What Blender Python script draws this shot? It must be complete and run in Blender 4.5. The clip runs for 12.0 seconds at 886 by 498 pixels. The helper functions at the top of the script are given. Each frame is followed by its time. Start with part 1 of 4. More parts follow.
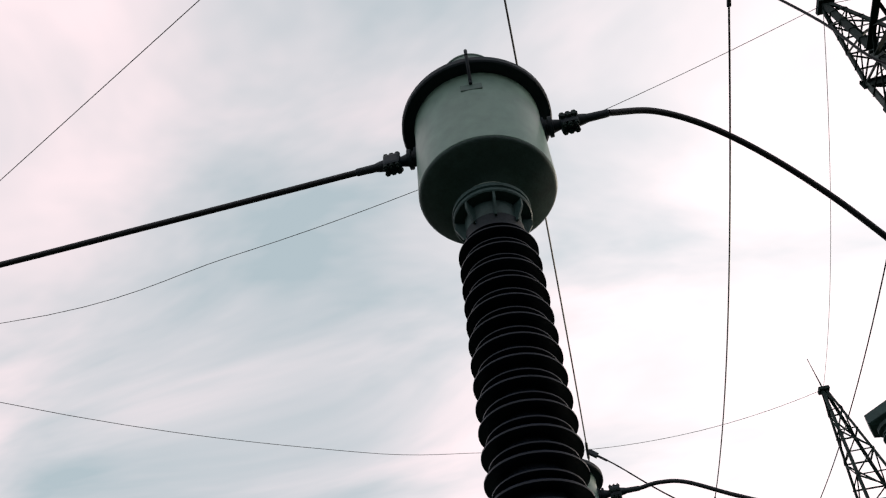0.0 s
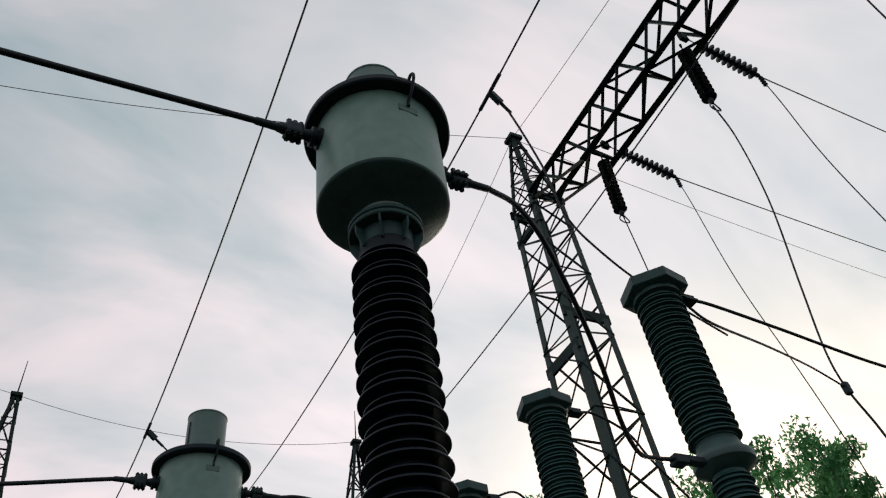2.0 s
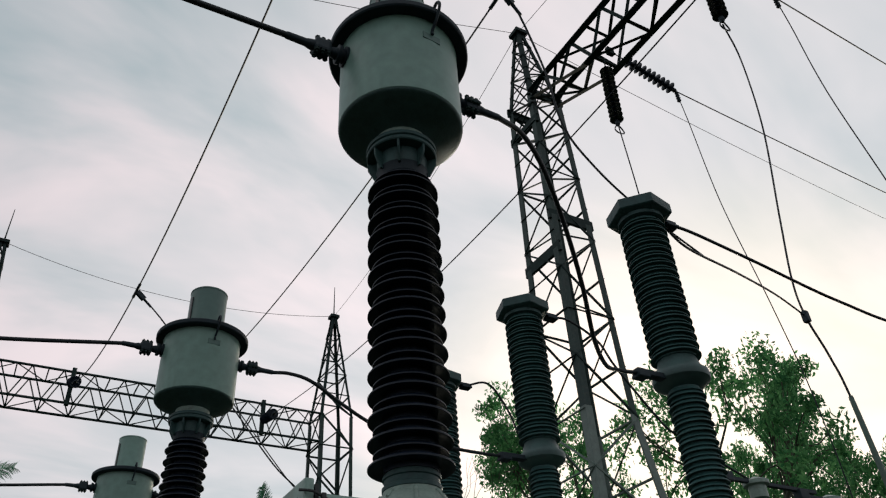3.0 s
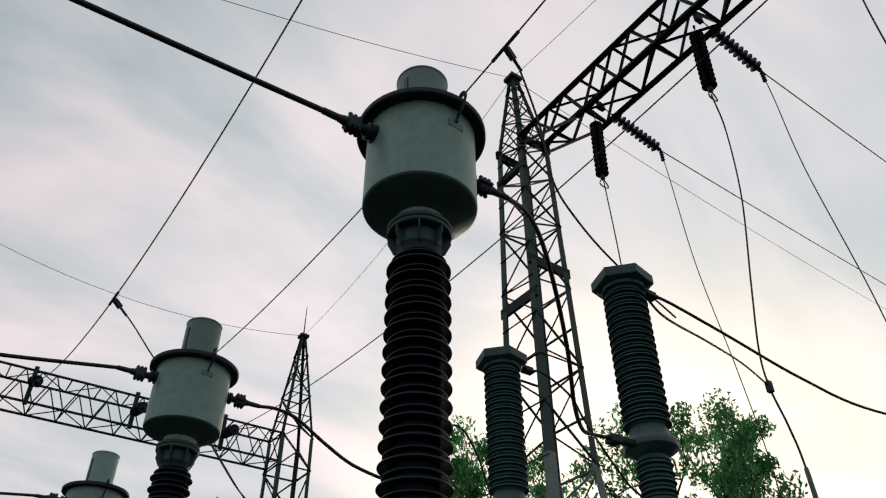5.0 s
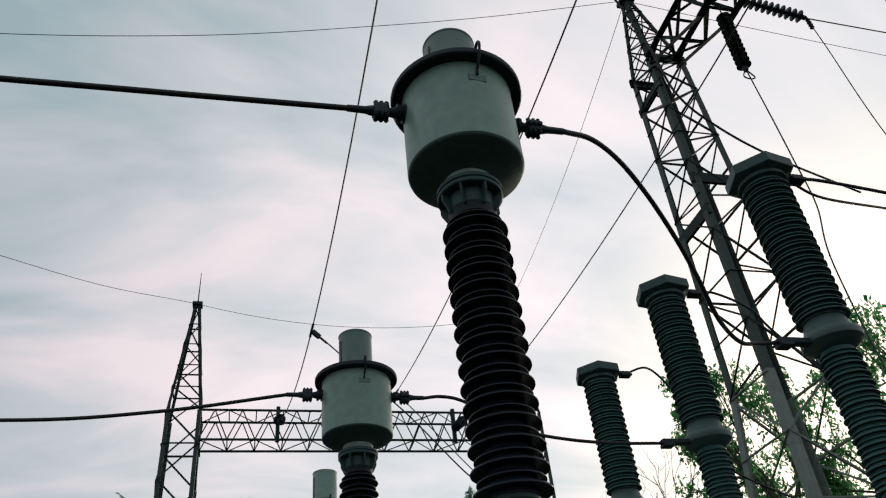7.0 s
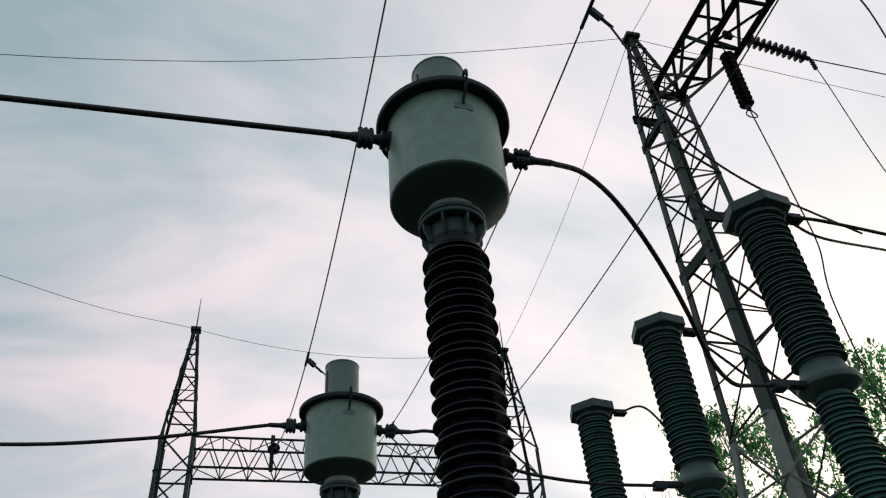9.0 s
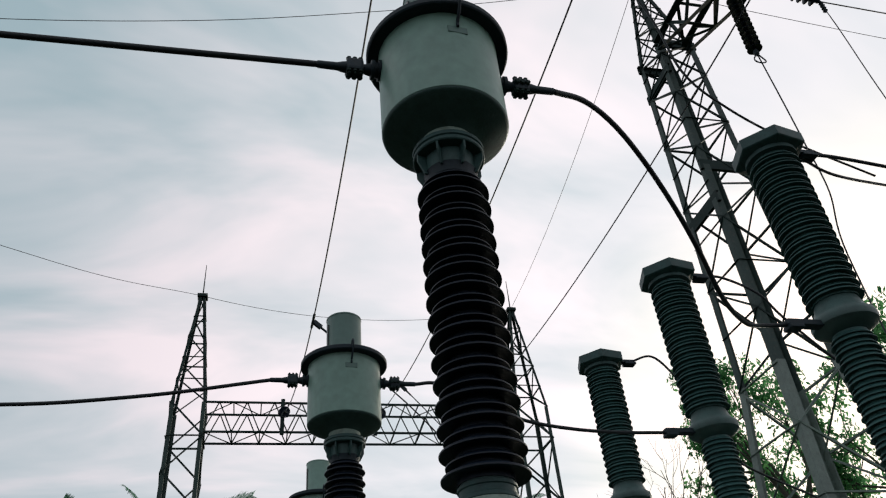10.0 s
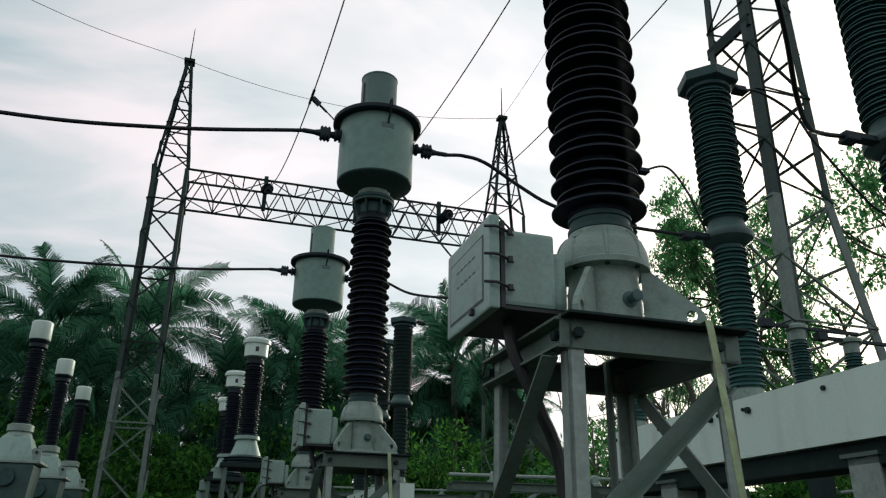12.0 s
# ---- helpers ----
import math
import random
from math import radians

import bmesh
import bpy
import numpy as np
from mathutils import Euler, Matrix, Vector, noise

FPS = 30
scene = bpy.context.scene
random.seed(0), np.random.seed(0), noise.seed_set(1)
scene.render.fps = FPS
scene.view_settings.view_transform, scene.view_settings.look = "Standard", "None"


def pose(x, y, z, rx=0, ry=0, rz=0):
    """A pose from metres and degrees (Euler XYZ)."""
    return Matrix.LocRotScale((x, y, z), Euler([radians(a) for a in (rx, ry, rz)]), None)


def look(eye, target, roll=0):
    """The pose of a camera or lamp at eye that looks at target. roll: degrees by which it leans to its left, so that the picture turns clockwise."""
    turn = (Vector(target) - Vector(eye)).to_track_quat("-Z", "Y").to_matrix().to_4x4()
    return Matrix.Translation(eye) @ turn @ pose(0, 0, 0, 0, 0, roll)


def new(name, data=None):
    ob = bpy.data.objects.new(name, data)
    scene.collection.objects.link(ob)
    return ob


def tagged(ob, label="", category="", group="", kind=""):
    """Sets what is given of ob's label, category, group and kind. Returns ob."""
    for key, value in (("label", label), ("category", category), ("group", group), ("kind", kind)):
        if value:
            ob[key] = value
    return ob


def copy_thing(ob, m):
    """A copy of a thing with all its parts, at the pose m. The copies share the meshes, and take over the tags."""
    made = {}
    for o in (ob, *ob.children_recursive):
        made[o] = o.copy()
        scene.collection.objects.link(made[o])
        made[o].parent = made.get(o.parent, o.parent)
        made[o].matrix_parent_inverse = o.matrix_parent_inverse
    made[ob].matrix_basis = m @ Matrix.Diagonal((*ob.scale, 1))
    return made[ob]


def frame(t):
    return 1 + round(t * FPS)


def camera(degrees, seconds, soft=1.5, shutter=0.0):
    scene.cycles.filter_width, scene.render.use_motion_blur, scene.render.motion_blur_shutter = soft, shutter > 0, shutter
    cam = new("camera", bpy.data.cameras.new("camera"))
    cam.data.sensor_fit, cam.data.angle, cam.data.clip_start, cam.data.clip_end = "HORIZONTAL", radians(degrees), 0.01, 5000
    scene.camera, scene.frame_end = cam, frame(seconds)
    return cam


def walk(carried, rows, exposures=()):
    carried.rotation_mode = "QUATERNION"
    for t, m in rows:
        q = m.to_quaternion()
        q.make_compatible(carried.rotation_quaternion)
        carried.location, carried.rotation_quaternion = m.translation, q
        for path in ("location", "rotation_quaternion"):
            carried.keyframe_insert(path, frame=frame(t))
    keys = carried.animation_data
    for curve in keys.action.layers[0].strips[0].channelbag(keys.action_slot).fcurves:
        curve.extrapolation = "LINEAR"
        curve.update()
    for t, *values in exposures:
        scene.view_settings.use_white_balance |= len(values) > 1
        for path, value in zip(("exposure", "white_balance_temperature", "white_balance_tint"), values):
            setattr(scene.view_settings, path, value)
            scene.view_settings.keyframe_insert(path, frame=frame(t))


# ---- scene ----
cam = camera(60.1, 12.0, soft=1.2)
PATH = [
    (0, (0.141, -1.887, 1.52), (-0.098, -0.573, 3.009), -5.1),
    (0.5, (-0.203, -2.026, 1.542), (-0.103, -0.597, 2.938), -9.0),
    (1, (-0.487, -2.044, 1.594), (-0.148, -0.672, 3.009), -6.1),
    (1.5, (-0.693, -1.914, 1.584), (-0.221, -0.6, 3.016), -8.1),
    (2, (-0.927, -1.924, 1.554), (-0.181, -0.708, 2.956), -9.3),
    (2.5, (-1.08, -2.015, 1.527), (-0.298, -0.754, 2.869), -1.7),
    (3, (-1.161, -2.17, 1.499), (-0.309, -0.79, 2.669), -3.9),
    (3.2, (-1.201, -2.203, 1.535), (-0.351, -0.824, 2.708), -4.2),
    (4.8, (-1.483, -2.351, 1.527), (-0.561, -1.0, 2.678), 0.1),
    (5, (-1.487, -2.372, 1.534), (-0.593, -1.063, 2.754), -0.3),
    (5.5, (-1.503, -2.384, 1.55), (-0.636, -1.099, 2.814), -1.1),
    (6, (-1.462, -2.393, 1.547), (-0.766, -1.001, 2.804), -0.7),
    (6.5, (-1.224, -2.49, 1.528), (-0.738, -1.011, 2.784), -2.6),
    (6.7, (-1.085, -2.521, 1.508), (-0.608, -0.981, 2.693), -5.8),
    (8.3, (-0.697, -2.588, 1.5), (-0.261, -1.047, 2.698), -7.1),
    (8.5, (-0.704, -2.556, 1.501), (-0.267, -0.999, 2.679), -5.9),
    (9, (-0.793, -2.502, 1.553), (-0.35, -1.005, 2.802), -4.9),
    (9.5, (-0.81, -2.437, 1.554), (-0.384, -0.976, 2.852), -3.6),
    (10, (-0.705, -2.293, 1.56), (-0.27, -0.735, 2.737), -5.8),
    (10.5, (-0.703, -2.152, 1.502), (-0.258, -0.454, 2.461), -4.6),
    (11, (-0.816, -2.096, 1.451), (-0.26, -0.358, 2.271), -3.5),
    (11.2, (-0.883, -2.086, 1.434), (-0.269, -0.348, 2.21), -3.3),
    (11.5, (-0.978, -2.063, 1.418), (-0.343, -0.312, 2.148), -0.9),
    (12, (-1.101, -1.939, 1.397), (-0.556, -0.162, 2.135), 0.9),
]
EXPOSURES = [(0.0, 0.40, 6700, 11), (0.6, 0.23, 6500, 6), (1.5, 0.06, 6400, 5), (2.5, -0.11, 6350, 4), (5.5, -0.14, 6380, 4), (6.5, 0.0, 6350, 4), (9.5, 0.06, 6300, 5), (10.5, 0.14, 6250, 2), (12.0, 0.20, 6220, -1)]
walk(cam, [(t, look(eye, target, roll)) for t, eye, target, roll in PATH], exposures=EXPOSURES)

# ---- world and sun: bright thin overcast, low sun behind the trees ----
SUN_DIR = Vector((0.74, 0.62, 0.20)).normalized()
world = bpy.data.worlds.new("overcast_sky")
scene.world = world
world.use_nodes = True
wt = world.node_tree
wt.nodes.clear()


def build_world():
    L = wt.links.new
    out = wt.nodes.new("ShaderNodeOutputWorld")
    bg = wt.nodes.new("ShaderNodeBackground")
    sky = wt.nodes.new("ShaderNodeTexSky")
    sky.sky_type = "NISHITA"
    sky.sun_disc = False
    sky.sun_elevation = math.asin(SUN_DIR.z)
    sky.sun_rotation = math.atan2(SUN_DIR.x, SUN_DIR.y)
    skyk = wt.nodes.new("ShaderNodeMix")
    skyk.data_type, skyk.blend_type = "RGBA", "MULTIPLY"
    skyk.inputs[0].default_value = 1.0
    skyk.inputs[7].default_value = (0.10, 0.10, 0.10, 1)
    L(sky.outputs[0], skyk.inputs[6])
    tc = wt.nodes.new("ShaderNodeTexCoord")
    # project the cloud sheet on a plane overhead so that clouds flatten to the horizon
    sep = wt.nodes.new("ShaderNodeSeparateXYZ")
    L(tc.outputs["Generated"], sep.inputs[0])
    zz = wt.nodes.new("ShaderNodeMath")
    zz.operation = "ADD"
    zz.inputs[1].default_value = 0.28
    L(sep.outputs[2], zz.inputs[0])
    zm = wt.nodes.new("ShaderNodeMath")
    zm.operation = "MAXIMUM"
    zm.inputs[1].default_value = 0.12
    L(zz.outputs[0], zm.inputs[0])
    comb = wt.nodes.new("ShaderNodeCombineXYZ")
    for i in range(2):
        d = wt.nodes.new("ShaderNodeMath")
        d.operation = "DIVIDE"
        L(sep.outputs[i], d.inputs[0])
        L(zm.outputs[0], d.inputs[1])
        L(d.outputs[0], comb.inputs[i])
    mp = wt.nodes.new("ShaderNodeMapping")
    mp.inputs["Rotation"].default_value = (0, 0, radians(24))
    mp.inputs["Scale"].default_value = (1.0, 2.1, 1.0)
    L(comb.outputs[0], mp.inputs[0])
    n1 = wt.nodes.new("ShaderNodeTexNoise")
    n1.inputs["Scale"].default_value = 1.5
    n1.inputs["Detail"].default_value = 5
    n1.inputs["Roughness"].default_value = 0.52
    n1.inputs["Distortion"].default_value = 0.5
    L(mp.outputs[0], n1.inputs["Vector"])
    r1 = wt.nodes.new("ShaderNodeValToRGB")
    e = r1.color_ramp.elements
    e[0].position, e[0].color = 0.37, (*SKY_LOW, 1)
    e[1].position, e[1].color = 0.65, (*SKY_HIGH, 1)
    m = r1.color_ramp.elements.new(0.5)
    m.color = (*SKY_MID, 1)
    L(n1.outputs[0], r1.inputs[0])
    # the low sun behind the clouds
    dot = wt.nodes.new("ShaderNodeVectorMath")
    dot.operation = "DOT_PRODUCT"
    dot.inputs[1].default_value = SUN_DIR
    L(tc.outputs["Generated"], dot.inputs[0])
    mr = wt.nodes.new("ShaderNodeMapRange")
    mr.interpolation_type = "SMOOTHSTEP"
    mr.inputs[1].default_value, mr.inputs[2].default_value = 0.32, 1.0
    mr.inputs[3].default_value, mr.inputs[4].default_value = 0.0, 1.0
    L(dot.outputs["Value"], mr.inputs[0])
    glow = wt.nodes.new("ShaderNodeMix")
    glow.data_type, glow.blend_type = "RGBA", "ADD"
    L(mr.outputs[0], glow.inputs[0])
    glow.inputs[7].default_value = (*SKY_GLOW, 1)
    L(r1.outputs[0], glow.inputs[6])
    mr2 = wt.nodes.new("ShaderNodeMapRange")
    mr2.interpolation_type = "SMOOTHSTEP"
    mr2.inputs[1].default_value, mr2.inputs[2].default_value = 0.87, 1.0
    L(dot.outputs["Value"], mr2.inputs[0])
    glow2 = wt.nodes.new("ShaderNodeMix")
    glow2.data_type, glow2.blend_type = "RGBA", "ADD"
    L(mr2.outputs[0], glow2.inputs[0])
    glow2.inputs[7].default_value = (*SUN_GLOW, 1)
    L(glow.outputs[2], glow2.inputs[6])
    # below the horizon the dome is the dark land
    hz = wt.nodes.new("ShaderNodeMapRange")
    hz.inputs[1].default_value, hz.inputs[2].default_value = -0.02, 0.0
    L(sep.outputs[2], hz.inputs[0])
    land = wt.nodes.new("ShaderNodeMix")
    land.data_type = "RGBA"
    land.inputs[6].default_value = (0.012, 0.016, 0.010, 1)
    L(hz.outputs[0], land.inputs[0])
    mix = wt.nodes.new("ShaderNodeMix")
    mix.data_type = "RGBA"
    mix.inputs[0].default_value = 0.95
    L(skyk.outputs[2], mix.inputs[6])
    L(glow2.outputs[2], mix.inputs[7])
    L(mix.outputs[2], land.inputs[7])
    L(land.outputs[2], bg.inputs[0])
    bg.inputs[1].default_value = SKY_STRENGTH
    L(bg.outputs[0], out.inputs[0])


SKY_LOW, SKY_MID, SKY_HIGH = (0.355, 0.435, 0.48), (0.54, 0.55, 0.59), (0.81, 0.69, 0.73)
SKY_GLOW, SUN_GLOW, SKY_STRENGTH = (0.40, 0.32, 0.31), (0.62, 0.44, 0.22), 1.0
build_world()
sun = new("sun", bpy.data.lights.new("sun", "SUN"))
sun.data.energy, sun.data.angle, sun.data.color = 2.4, radians(10), (1.0, 0.9, 0.76)
sun.matrix_world = look((40, 28, 12), (40 - SUN_DIR.x, 28 - SUN_DIR.y, 12 - SUN_DIR.z))


# ---- materials ----
def material(name, base, rough=0.6, metal=0.0, vary=0.25, scale=6.0, fine=60.0, bump=0.15, stain=None, amount=0.0, spec=0.5, drip=False, rand=0.0):
    m = bpy.data.materials.new(name)
    m.use_nodes = True
    nt = m.node_tree
    b = nt.nodes["Principled BSDF"]
    L = nt.links.new
    tc = nt.nodes.new("ShaderNodeTexCoord")
    mp = nt.nodes.new("ShaderNodeMapping")
    mp.inputs["Scale"].default_value = (1, 1, 0.22 if drip else 1)
    L(tc.outputs["Object"], mp.inputs[0])
    big = nt.nodes.new("ShaderNodeTexNoise")
    big.inputs["Scale"].default_value, big.inputs["Detail"].default_value, big.inputs["Roughness"].default_value = scale, 6, 0.62
    L(mp.outputs[0], big.inputs["Vector"])
    small = nt.nodes.new("ShaderNodeTexNoise")
    small.inputs["Scale"].default_value, small.inputs["Detail"].default_value = fine, 3
    L(tc.outputs["Object"], small.inputs["Vector"])
    ramp = nt.nodes.new("ShaderNodeValToRGB")
    e = ramp.color_ramp.elements
    e[0].position, e[1].position = 0.3, 0.72
    e[0].color = (*[c * (1 - vary) for c in base], 1)
    e[1].color = (*[min(1, c * (1 + vary)) for c in base], 1)
    L(big.outputs[0], ramp.inputs[0])
    fmix = nt.nodes.new("ShaderNodeMix")
    fmix.data_type, fmix.blend_type = "RGBA", "OVERLAY"
    fmix.inputs[0].default_value = 0.25
    L(ramp.outputs[0], fmix.inputs[6])
    L(small.outputs[0], fmix.inputs[7])
    col = fmix.outputs[2]
    if stain:
        sn = nt.nodes.new("ShaderNodeTexNoise")
        sn.inputs["Scale"].default_value, sn.inputs["Detail"].default_value = scale * 2.3, 8
        L(mp.outputs[0], sn.inputs["Vector"])
        sr = nt.nodes.new("ShaderNodeMapRange")
        sr.inputs[1].default_value, sr.inputs[2].default_value = 0.52, 0.72
        sr.inputs[4].default_value = amount
        L(sn.outputs[0], sr.inputs[0])
        sm = nt.nodes.new("ShaderNodeMix")
        sm.data_type = "RGBA"
        L(sr.outputs[0], sm.inputs[0])
        L(col, sm.inputs[6])
        sm.inputs[7].default_value = (*stain, 1)
        col = sm.outputs[2]
    if rand:
        oi = nt.nodes.new("ShaderNodeObjectInfo")
        rr = nt.nodes.new("ShaderNodeMapRange")
        rr.inputs[3].default_value, rr.inputs[4].default_value = 1 - rand, 1 + rand
        L(oi.outputs["Random"], rr.inputs[0])
        hv = nt.nodes.new("ShaderNodeHueSaturation")
        L(rr.outputs[0], hv.inputs["Value"])
        L(col, hv.inputs["Color"])
        col = hv.outputs[0]
    L(col, b.inputs["Base Color"])
    rmap = nt.nodes.new("ShaderNodeMapRange")
    rmap.inputs[3].default_value, rmap.inputs[4].default_value = max(0.05, rough - 0.12), min(1, rough + 0.12)
    L(big.outputs[0], rmap.inputs[0])
    L(rmap.outputs[0], b.inputs["Roughness"])
    b.inputs["Metallic"].default_value = metal
    b.inputs["Specular IOR Level"].default_value = spec
    if bump:
        bp = nt.nodes.new("ShaderNodeBump")
        bp.inputs["Strength"].default_value, bp.inputs["Distance"].default_value = bump, 0.004
        L(small.outputs[0], bp.inputs["Height"])
        L(bp.outputs[0], b.inputs["Normal"])
    return m


def leaf_material(name, base, light, sheen=0.45, trans=0.35):
    m = bpy.data.materials.new(name)
    m.use_nodes = True
    nt = m.node_tree
    b = nt.nodes["Principled BSDF"]
    L = nt.links.new
    geo = nt.nodes.new("ShaderNodeNewGeometry")
    ramp = nt.nodes.new("ShaderNodeValToRGB")
    ramp.color_ramp.elements[0].color = (*base, 1)
    ramp.color_ramp.elements[1].color = (*light, 1)
    L(geo.outputs["Random Per Island"], ramp.inputs[0])
    L(ramp.outputs[0], b.inputs["Base Color"])
    b.inputs["Roughness"].default_value = sheen
    b.inputs["Specular IOR Level"].default_value = 0.04
    tr = nt.nodes.new("ShaderNodeBsdfTranslucent")
    L(ramp.outputs[0], tr.inputs[0])
    mx = nt.nodes.new("ShaderNodeMixShader")
    mx.inputs[0].default_value = trans
    L(b.outputs[0], mx.inputs[1])
    L(tr.outputs[0], mx.inputs[2])
    L(mx.outputs[0], nt.nodes["Material Output"].inputs[0])
    return m


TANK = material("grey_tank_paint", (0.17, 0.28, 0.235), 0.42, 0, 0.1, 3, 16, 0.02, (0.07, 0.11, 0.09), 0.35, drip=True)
LID = material("dark_weathered_rim_paint", (0.008, 0.018, 0.026), 0.6, 0, 0.3, 8, 80, 0.15, (0.006, 0.012, 0.018), 0.6, spec=0.3)
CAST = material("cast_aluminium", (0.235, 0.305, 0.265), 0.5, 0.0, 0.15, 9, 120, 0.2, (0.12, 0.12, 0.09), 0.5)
CASTD = material("weathered_cast_and_flange_shade", (0.028, 0.066, 0.064), 0.55, 0.0, 0.25, 12, 120, 0.2, (0.018, 0.032, 0.034), 0.5, spec=0.35)
BROWN = material("brown_porcelain_glaze", (0.0065, 0.0125, 0.0230), 0.42, 0, 0.3, 10, 60, 0.02, (0.007, 0.012, 0.026), 0.3, spec=0.27)
GREYP = material("grey_porcelain_glaze", (0.034, 0.098, 0.094), 0.52, 0, 0.18, 8, 60, 0.02, (0.018, 0.040, 0.036), 0.4, spec=0.4)
GREYM = material("grey_cast_and_tank_shade", (0.045, 0.090, 0.085), 0.5, 0.0, 0.2, 9, 100, 0.15, (0.03, 0.055, 0.05), 0.5)
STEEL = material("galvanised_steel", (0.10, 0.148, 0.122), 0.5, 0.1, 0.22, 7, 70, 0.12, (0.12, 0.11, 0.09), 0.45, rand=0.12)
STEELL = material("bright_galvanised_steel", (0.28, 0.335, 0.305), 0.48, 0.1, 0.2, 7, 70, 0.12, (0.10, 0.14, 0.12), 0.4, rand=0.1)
STEELD = material("weathered_and_backlit_steel", (0.016, 0.031, 0.029), 0.72, 0.0, 0.25, 5, 70, 0.12, (0.032, 0.045, 0.04), 0.5, spec=0.2, rand=0.15)
CAP = material("tank_paint_toned_darker", (0.085, 0.150, 0.130), 0.45, 0, 0.15, 3, 16, 0.02, (0.04, 0.07, 0.06), 0.45, drip=True)
DARKP = material("dark_grey_porcelain_glaze", (0.012, 0.030, 0.028), 0.5, 0, 0.2, 8, 60, 0.02, (0.01, 0.02, 0.018), 0.4, spec=0.35)
LEGS = material("backlit_galvanised_legs", (0.028, 0.050, 0.045), 0.6, 0.05, 0.2, 6, 70, 0.12, (0.07, 0.08, 0.07), 0.45, spec=0.3)
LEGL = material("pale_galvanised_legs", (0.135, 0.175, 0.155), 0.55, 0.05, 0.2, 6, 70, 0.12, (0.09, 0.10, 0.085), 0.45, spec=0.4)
WHITE = material("white_enamel_paint", (0.63, 0.75, 0.67), 0.4, 0, 0.06, 2, 80, 0.04, (0.36, 0.37, 0.32), 0.35, drip=True)
BOXP = material("grey_box_paint", (0.26, 0.37, 0.32), 0.42, 0, 0.08, 3, 80, 0.05, (0.16, 0.16, 0.12), 0.5, drip=True)
BLACK = material("black_rubber_and_iron", (0.025, 0.026, 0.027), 0.55, 0, 0.3, 10, 80, 0.1)
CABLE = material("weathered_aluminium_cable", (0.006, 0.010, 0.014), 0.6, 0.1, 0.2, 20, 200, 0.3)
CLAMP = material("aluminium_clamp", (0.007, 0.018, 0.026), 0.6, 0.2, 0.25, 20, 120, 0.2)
STRAP = material("green_yellow_earth_strip", (0.36, 0.44, 0.24), 0.5, 0, 0.25, 9, 80, 0.1, (0.22, 0.20, 0.12), 0.6)
GLASSY = material("dark_gauge_glass", (0.02, 0.02, 0.02), 0.1, 0, 0.1)
PLATE = material("rating_plate_aluminium", (0.25, 0.34, 0.30), 0.45, 0.1, 0.1, 6, 60, 0.05, (0.16, 0.19, 0.16), 0.5)
INKM = material("plate_ink", (0.09, 0.10, 0.10), 0.6, 0, 0.05)
GROUND = material("gravel_and_grass", (0.022, 0.028, 0.016), 0.95, 0, 0.4, 0.6, 30, 0.6, (0.014, 0.028, 0.010), 0.8, spec=0.03)
CONCRETE = material("concrete", (0.34, 0.33, 0.30), 0.9, 0, 0.2, 4, 60, 0.4, (0.14, 0.14, 0.11), 0.5)
BARK = material("tree_bark", (0.075, 0.075, 0.055), 0.95, 0, 0.35, 5, 40, 0.8)
PALMBARK = material("palm_bark", (0.15, 0.13, 0.11), 0.95, 0, 0.3, 5, 40, 0.8)
PALMLEAF = leaf_material("palm_leaf", (0.010, 0.048, 0.028), (0.105, 0.27, 0.155), 0.75, 0.42)
LEAF = leaf_material("tree_leaf", (0.04, 0.15, 0.058), (0.16, 0.38, 0.14), 0.7, 0.66)
BUSHLEAF = leaf_material("bush_leaf", (0.006, 0.045, 0.012), (0.105, 0.27, 0.05), 0.7, 0.55)


# ---- mesh helpers ----
def mesh_of(name, bm, mat, smooth=False):
    me = bpy.data.meshes.new(name)
    bmesh.ops.recalc_face_normals(bm, faces=bm.faces[:])
    bm.to_mesh(me)
    bm.free()
    me.materials.append(mat)
    if smooth:
        me.shade_smooth()
        me.set_sharp_from_angle(angle=radians(38))
    return me


def part(name, bm, mat, parent=None, label="", smooth=False):
    ob = new(name, bm if isinstance(bm, bpy.types.Mesh) else mesh_of(name, bm, mat, smooth))
    if parent is not None:
        ob.parent = parent
    if label:
        ob["label"] = label
    return ob


def empty(name, at, label, category, group="", kind=""):
    ob = new(name)
    ob.location = at
    ob.empty_display_size = 0.1
    return tagged(ob, label, category, group, kind)


def frame_of(a, b, up=(0, 0, 1)):
    d = (Vector(b) - Vector(a)).normalized()
    u = Vector(up)
    if abs(d.dot(u)) > 0.98:
        u = Vector((1, 0, 0))
    s = d.cross(u).normalized()
    return d, s, s.cross(d)


def add_prism(bm, a, b, outline, up=(0, 0, 1)):
    """A bar from a to b with a 2D outline (side, up)."""
    d, s, u = frame_of(a, b, up)
    rings = []
    for p in (Vector(a), Vector(b)):
        rings.append([bm.verts.new(p + s * x + u * y) for x, y in outline])
    n = len(outline)
    for i in range(n):
        bm.faces.new((rings[0][i], rings[0][(i + 1) % n], rings[1][(i + 1) % n], rings[1][i]))
    bm.faces.new(rings[0][::-1])
    bm.faces.new(rings[1])


def rect(w, h):
    return [(-w / 2, -h / 2), (w / 2, -h / 2), (w / 2, h / 2), (-w / 2, h / 2)]


def ell(w, t):
    """An angle section whose heel is at the origin."""
    return [(0, 0), (w, 0), (w, t), (t, t), (t, w), (0, w)]


